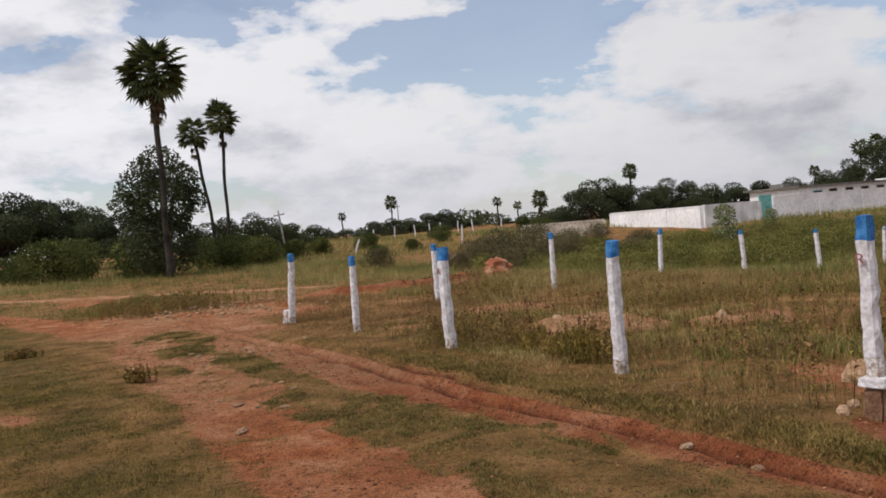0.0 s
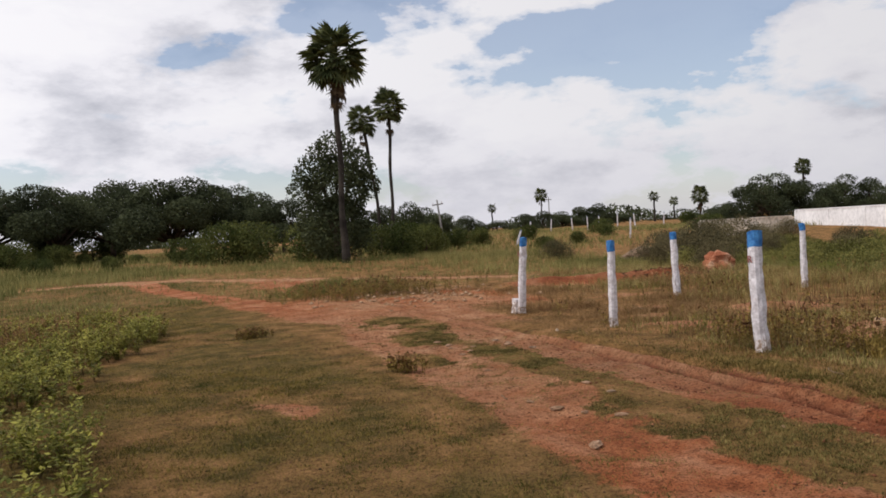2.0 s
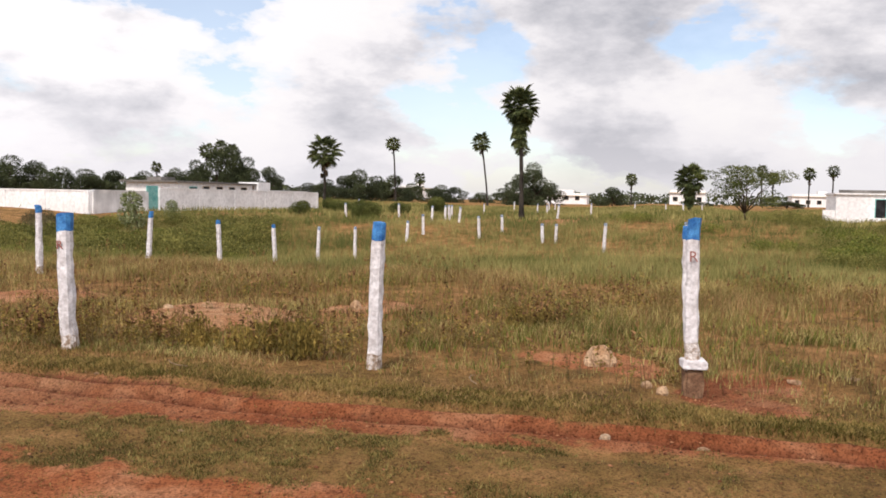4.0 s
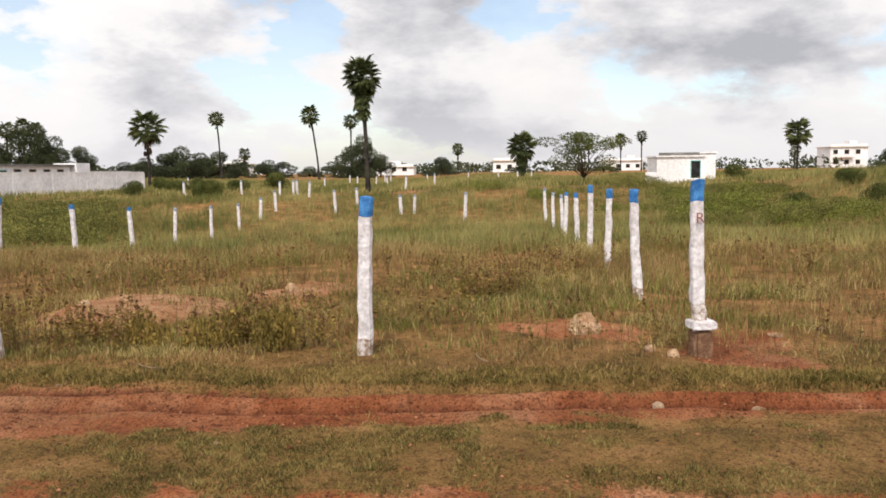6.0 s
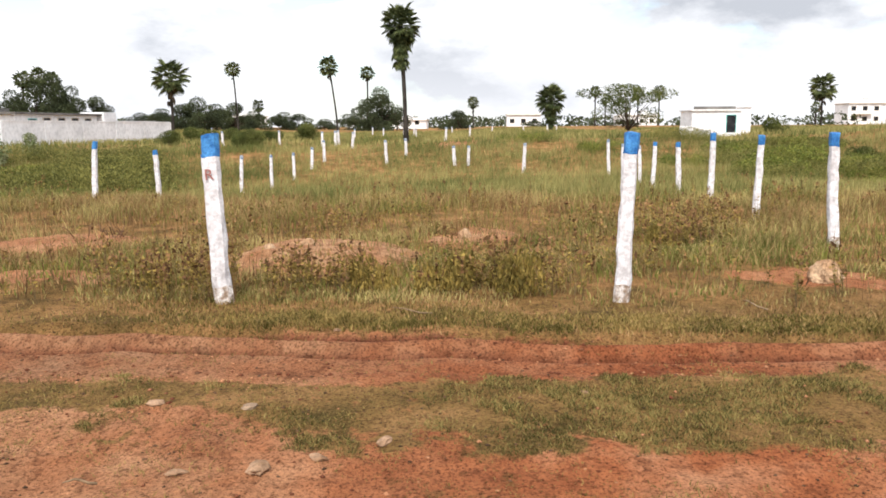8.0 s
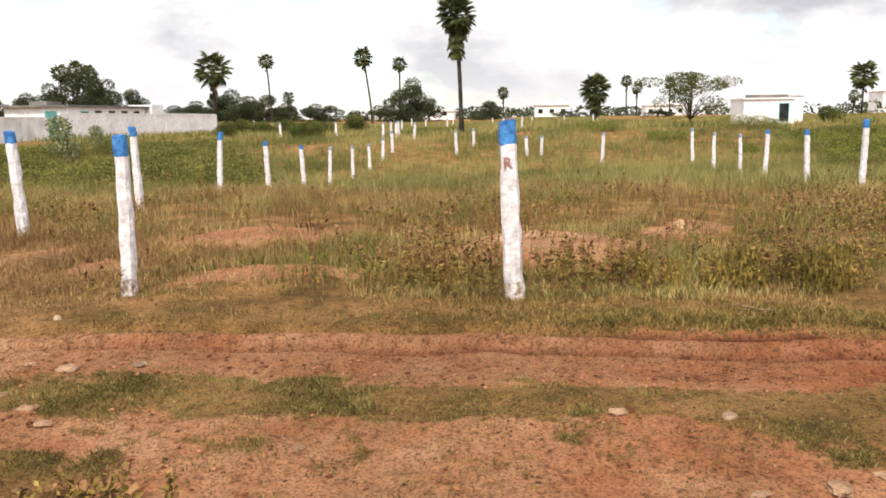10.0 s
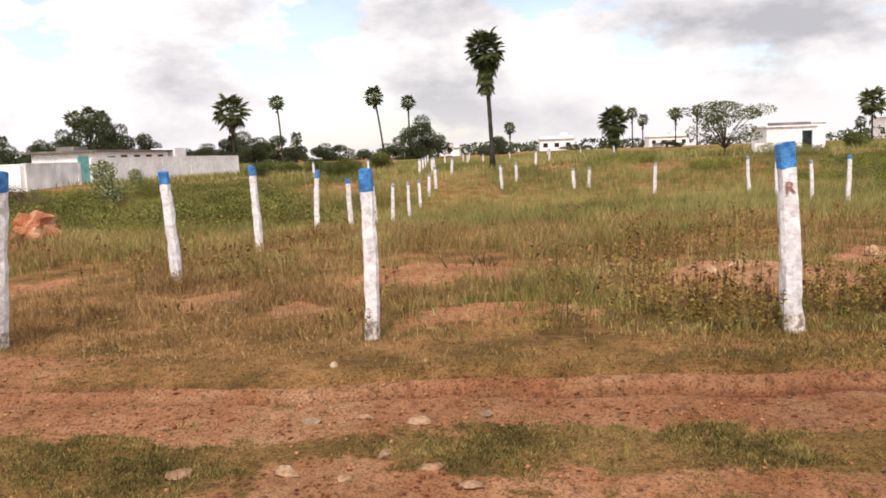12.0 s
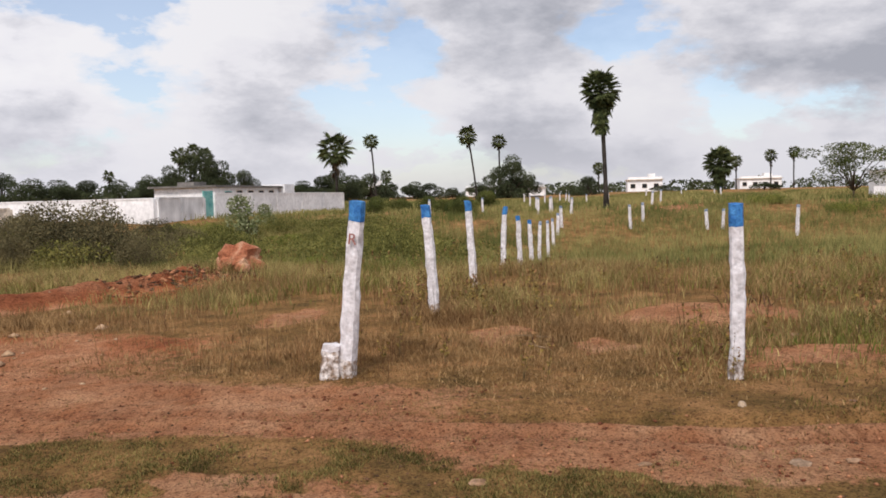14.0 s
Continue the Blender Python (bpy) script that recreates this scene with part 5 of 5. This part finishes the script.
FRONDS = [frond_mesh(k, FROND, droop=0.18 + 0.12 * k) for k in range(3)]
DEAD = [frond_mesh(9 + k, FROND_DRY, 0.8, 0.7, 0.6) for k in range(2)]


def palm(x, y, top, width, seed, count=40, skirt=0, squat=1.0, lean=(0, 0), thick=0.17, live=False):
    """Palmyra palm: ringed trunk, a ball of fan leaves and, on some, hanging dead leaves."""
    rng = random.Random(seed)
    x, y = x - lean[0], y - lean[1]
    z0 = height(x, y)
    size = width / 3.4
    hub = top - z0 - 1.35 * size * squat
    ob = thing("palm", "tall palmyra palm with a round head of fan leaves", "palm", "palmyra palms", m=pose(x, y, z0))
    n = 14
    pts = [(lean[0] * (k / n) ** 1.5 + 0.05 * math.sin(k + seed), lean[1] * (k / n) ** 1.5, -0.4 + (hub + 0.4) * k / n) for k in range(n + 1)]
    rad = [thick * (1.35 - 0.55 * min(1, k / 4) + (0.08 if k % 2 else 0)) for k in range(n + 1)]
    part("trunk", mesh_of("trunk", *tube(pts, rad, 8), PALM_BARK, True), ob)
    head = Vector(pts[-1])
    count = int(count * 1.4)
    for k in range(count):
        el = math.degrees(math.asin(-0.80 + 1.78 * (k + 0.5) / count)) if count else 0
        az = k * 137.5 + rng.uniform(-14, 14)
        f = part("frond", FRONDS[k % 3], ob)
        s = size * rng.uniform(0.86, 1.08)
        f.matrix_basis = Matrix.Translation(head + Vector((0, 0, (el / 90) * 0.35 * size * squat))) @ pose(0, 0, 0, 0, -el * 0.95, az) @ pose(0, 0, 0, rng.uniform(-25, 25), 0, 0) @ Matrix.Diagonal((s, s, s, 1))
    for k in range(skirt):
        f = part("low_frond", FRONDS[k % 3], ob) if live else part("dead_frond", DEAD[k % 2], ob, "brown hanging dead frond")
        s = size * rng.uniform(0.6, 0.95) * (1 if skirt < 40 else 1.12 - 0.4 * k / skirt)
        f.matrix_basis = Matrix.Translation(head - Vector((0, 0, 0.2 + (1.8 if skirt < 40 else 2.0 if skirt < 50 else 2.8) * size * k / max(skirt, 1)))) @ pose(0, 0, 0, 0, (62 if skirt < 40 else 52) + rng.uniform(-8, 14), k * 137.5) @ Matrix.Diagonal((s, s, s, 1))


palm(54.1, 12.85, 9.45, 2.6, 1, 46, 56, 1.35, (0.1, 0.3), 0.16, live=True)
palm(83.5, 39.2, 8.1, 3.9, 2, 30, 4)
palm(125.0, 30.6, 11.8, 3.2, 3, 30, 3, 1.0, (0, 1.2), 0.16)
palm(135.0, 48.2, 11.8, 2.9, 4, 26, 2, 0.8, (0, 0.6), 0.16)
palm(83.5, 0.7, 5.6, 3.0, 5, 44, 40, 1.3, live=True)
palm(132.5, -45.2, 9.0, 4.6, 6, 34, 4)
palm(10.1, 45.6, 12.9, 3.7, 7, 40, 8, 1.05, (0.0, 0), 0.19)
palm(16.7, 64.0, 11.5, 2.7, 8, 30, 3, 0.9, (-1.2, 0), 0.15)
palm(19.75, 66.4, 13.25, 3.1, 9, 34, 3, 1.0, (0.2, 0), 0.16)
palm(82.0, 158.0, 9.2, 3.2, 10, 28, 3)
palm(90.4, 117.0, 6.8, 3.3, 11, 28, 8, 1.2)
palm(90.8, 94.4, 9.0, 2.6, 12, 28, 3)
palm(65.4, 147.0, 6.2, 2.0, 13, 20, 2)
palm(84.0, 121.0, 6.3, 2.0, 14, 20, 2)
palm(100.0, 137.0, 5.8, 2.0, 15, 20, 2)
palm(157.0, 109.0, 8.2, 2.7, 16, 24, 3)
palm(148.4, 28.0, 12.0, 2.9, 17, 24, 3, 0.9)
palm(175.0, 55.0, 7.4, 2.9, 18, 24, 6, 1.2)
palm(184.0, 9.6, 7.8, 3.0, 19, 24, 4)
palm(186.0, -26.6, 9.9, 3.0, 20, 24, 5, 1.2)
palm(185.0, -31.0, 10.1, 2.9, 21, 24, 3)
palm(187.0, -17.4, 10.2, 2.8, 22, 24, 4, 1.1)
palm(186.0, -19.5, 8.6, 2.8, 23, 24, 4, 1.1)
palm(160.0, -55.0, 5.6, 2.4, 24, 20, 4)
palm(110.0, 122.0, 5.6, 2.0, 25, 18, 2)
palm(117.4, 73.6, 9.6, 2.9, 26, 26, 3)
palm(119.8, 72.4, 10.2, 3.0, 27, 26, 3)
palm(121.6, 71.4, 9.7, 2.9, 28, 26, 3)
palm(142.0, 80.0, 6.2, 3.0, 29, 22, 4)


# ---- compound wall and buildings ----
def slab(name, x0, y0, z0, x1, y1, z1, mat, parent, label=""):
    me = mesh_of(name, *box(x0, y0, z0, x1, y1, z1), mat)
    return part(name, me, parent, label)


def run_of_wall(ax, ay, bx, by, tall, thick, mat, label):
    """A straight length of boundary wall with a coping and piers; stands along its own x axis."""
    length, turn = math.hypot(bx - ax, by - ay), math.degrees(math.atan2(by - ay, bx - ax))
    z = min(height(ax, ay), height(bx, by))
    ob = thing("compound_wall", label, "wall", m=pose(ax, ay, z, 0, 0, turn))
    me = mesh_of("wall_face", *box(0, -thick / 2, -0.5, length, thick / 2, tall - 0.08), mat)
    part("wall_face", me, ob)
    slab("coping", -0.03, -thick / 2 - 0.04, tall - 0.08, length + 0.03, thick / 2 + 0.04, tall, mat, ob)
    n = max(2, int(length / 4))
    for k in range(n + 1):
        x = length * k / n
        slab("pier", x - 0.15, -thick / 2 - 0.06, -0.5, x + 0.15, thick / 2 + 0.06, tall - 0.09, mat, ob)
    return ob


run_of_wall(47.0, 51.0, 43.0, 38.0, 1.50, 0.23, PLASTER, "white limewashed compound wall with thin coping")  # road side
run_of_wall(43.2, 37.9, 48.1, 37.52, 1.52, 0.23, STREAKED, "black-streaked white compound wall")
run_of_wall(49.55, 37.41, 72.8, 35.6, 1.62, 0.23, PLASTER, "white limewashed compound wall with piers")
gate = thing("compound_gate", "faded turquoise sheet gate in a white wall", "gate", m=pose(48.2, 37.5, height(48.8, 37.5), 0, 0, -4.5))
for k in range(2):
    leaf = slab("gate_leaf", 0.02 + 0.62 * k, -0.03, 0.1, 0.62 + 0.60 * k, 0.03, 1.72, TEAL, gate)
    slab("gate_rail", 0.04 + 0.62 * k, -0.05, 0.85, 0.60 + 0.60 * k, -0.031, 0.93, TEAL, leaf)


def opening(ob, name, x, y, z, w, h, frame_mat, sill=True):
    """An opening in a wall that faces -y of its house, with a frame and a sill; the shade inside is a near-black panel
    laid on the wall face.
    """
    win = slab(name, x, y - 0.012, z, x + w, y - 0.004, z + h, DARK, ob)
    t = 0.06
    slab("frame", x - t, y - 0.05, z + h, x + w + t, y - 0.002, z + h + t, frame_mat, win)
    slab("frame", x - t, y - 0.05, z, x, y - 0.002, z + h, frame_mat, win)
    slab("frame", x + w, y - 0.05, z, x + w + t, y - 0.002, z + h, frame_mat, win)
    if sill:
        slab("sill", x - t, y - 0.10, z - 0.07, x + w + t, y - 0.002, z, frame_mat, win)


def shed_building():
    """Long low building behind the compound wall; its front faces the field."""
    ob = thing("compound_building", "long low white building with a weathered flat roof", "building", m=pose(57.2, 40.8, 0.45, 0, 0, -4.5))
    slab("wall", 0, 0, -0.8, 11.0, 5.0, 2.15, PLASTER, ob)
    slab("roof", -0.4, -0.35, 2.15, 11.2, 5.3, 2.30, ROOFING, ob, "dark weathered roof slab")
    slab("parapet_block", 11.2, -0.5, -0.8, 13.3, 1.6, 2.45, PLASTER, ob, "raised white end block")
    slab("wing", 13.3, -0.3, -0.8, 21.0, 3.0, 1.75, STREAKED, ob)
    slab("roof_tank", 0.6, 2.0, 2.30, 2.4, 3.4, 2.6, ROOFING, ob)
    for k in range(4):
        opening(ob, "window", 3.4 + 1.9 * k, 0, 1.45, 0.9, 0.45, CREAM, False)
    opening(ob, "door", 1.6, 0, 0.0, 0.9, 1.8, TEAL, False)


def small_house():
    """White flat-roofed house; its front faces the field (towards -x)."""
    ob = thing("house", "small white flat-roofed house with a dark doorway", "house", m=pose(71.0, -10.2, 0.78, 0, 0, -90))
    slab("wall", 0, 0, -0.6, 4.1, 4.2, 1.98, PLASTER, ob)
    slab("roof", -0.12, -0.18, 1.98, 4.22, 4.4, 2.10, PLASTER, ob, "projecting white roof slab")
    slab("parapet", 0.3, 0.6, 2.10, 3.8, 0.75, 2.36, ROOFING, ob)
    slab("rear_wing", 4.1, 2.2, -0.6, 5.6, 6.0, 2.30, PLASTER, ob)
    slab("rear_roof", 4.1, 2.05, 2.30, 5.75, 6.2, 2.42, PLASTER, ob)
    opening(ob, "doorway", 2.9, 0, 0.15, 0.75, 1.45, TEAL, False)
    slab("porch_step", 2.6, -0.8, -0.6, 3.9, 0, 0.12, PLASTER, ob)
    slab("side_wall", -0.9, 0.3, -0.6, 0, 0.5, 0.7, PLASTER, ob, "low white garden wall")


def far_house(x, y, turn, w, d, h, floors, label):
    z = height(x, y)
    ob = thing("distant_house", label, "house", "distant houses", m=pose(x, y, z, 0, 0, turn))
    slab("wall", 0, 0, -0.5, w, d, h, PLASTER, ob)
    slab("roof", -0.3, -0.5, h, w + 0.3, d + 0.3, h + 0.18, CREAM, ob)
    slab("stair_head", w * 0.62, d * 0.3, h + 0.18, w * 0.82, d * 0.7, h + 1.7, PLASTER, ob)
    slab("parapet", 0.1, 0.05, h + 0.18, w - 0.1, 0.2, h + 0.8, PLASTER, ob)
    fh = h / floors
    for f in range(floors):
        for k in range(max(2, int(w / 3))):
            opening(ob, "window", 0.8 + 3.0 * k, 0, f * fh + 0.9, 1.2, 1.1, CREAM)
        if f:
            slab("balcony", w * 0.1, -1.1, f * fh - 0.1, w * 0.6, 0, f * fh + 0.05, CREAM, ob)
            slab("balcony_wall", w * 0.1, -1.1, f * fh + 0.05, w * 0.6, -1.0, f * fh + 0.8, PLASTER, ob)


shed_building()
small_house()
far_house(226, -89, -88, 10, 8, 5.4, 2, "distant two-storey white house with a stair head")
far_house(225, 1, -90, 9, 8, 3.0, 1, "distant low white house among trees")
far_house(230, 45, -90, 22, 8, 2.0, 1, "distant low white building")
far_house(215, 72, -110, 6, 6, 3.0, 1, "distant pale house among trees")
far_house(260, -34, -90, 12, 8, 3.0, 1, "distant low white house among trees")
run_of_wall(36.0, 48.5, 41.5, 46.0, 1.35, 0.3, CREAM, "low weathered cream wall in the scrub")


def utility_pole(x, y, tall, lean):
    ob = thing("utility_pole", "leaning grey utility pole with a crossarm", "pole", "utility poles", m=pose(x, y, height(x, y), 0, lean, 0))
    part("shaft", mesh_of("shaft", *tube([(0, 0, -0.5), (0, 0, tall)], [0.13, 0.09], 8), POLE, True), ob)
    slab("crossarm", -0.6, -0.05, tall - 0.55, 0.6, 0.05, tall - 0.43, POLE, ob)
    for dx in (-0.5, 0, 0.5):
        part("insulator", mesh_of("insulator", *tube([(dx, 0, tall - 0.43), (dx, 0, tall - 0.25)], [0.05, 0.03], 6), WHITE), ob)


utility_pole(30.4, 82.9, 5.0, -7)
utility_pole(74.0, 140.0, 5.6, 0)


# ---- fallen sticks and a twig heap ----
def stick(x, y, length, turn, bend, label):
    pts = [(length * (k / 5 - 0.5), bend * math.sin(k * 0.9), 0.015 + 0.03 * math.sin(k * 0.63) ** 2) for k in range(6)]
    ob = new("dry_stick", mesh_of("dry_stick", *tube(pts, [0.006, 0.007, 0.006, 0.005, 0.004, 0.002], 6), STICK, True))
    ob.matrix_basis = pose(x, y, height(x, y) + 0.02, 0, 0, turn)
    tagged(ob, label, "stick", "fallen sticks")


STICK = material("bleached_wood", (0.20, 0.13, 0.075), (0.36, 0.26, 0.16), 6, 40, 0.9, 0.3)
for x, y, ln, tn, bd in ((5.5, 8.1, 0.40, 70, 0.08), (6.0, 5.2, 0.4, 20, 0.05), (2.35, 9.3, 0.16, 95, 0.02), (7.9, 15.0, 0.5, 100, 0.06), (7.4, 14.9, 0.35, 60, 0.05)):
    stick(x, y, ln, tn, bd, "bleached dry stick lying in the grass")


def twig_heap(x, y):
    rng = random.Random(71)
    ob = thing("twig_heap", "small heap of dark dry twigs in the grass", "twigs", m=pose(x, y, height(x, y)))
    for k in range(14):
        a, t = rng.uniform(0, 6.28), rng.uniform(0.08, 0.22)
        p0 = Vector((rng.uniform(-0.25, 0.25), rng.uniform(-0.3, 0.3), 0.03))
        p1 = p0 + Vector((math.cos(a) * t, math.sin(a) * t, rng.uniform(0.02, 0.2)))
        part("twig", mesh_of("twig", *tube([p0, (p0 + p1) / 2 + Vector((0, 0, 0.04)), p1], [0.008, 0.007, 0.004], 5), SCRAP, True), ob)


twig_heap(9.6, 12.5)
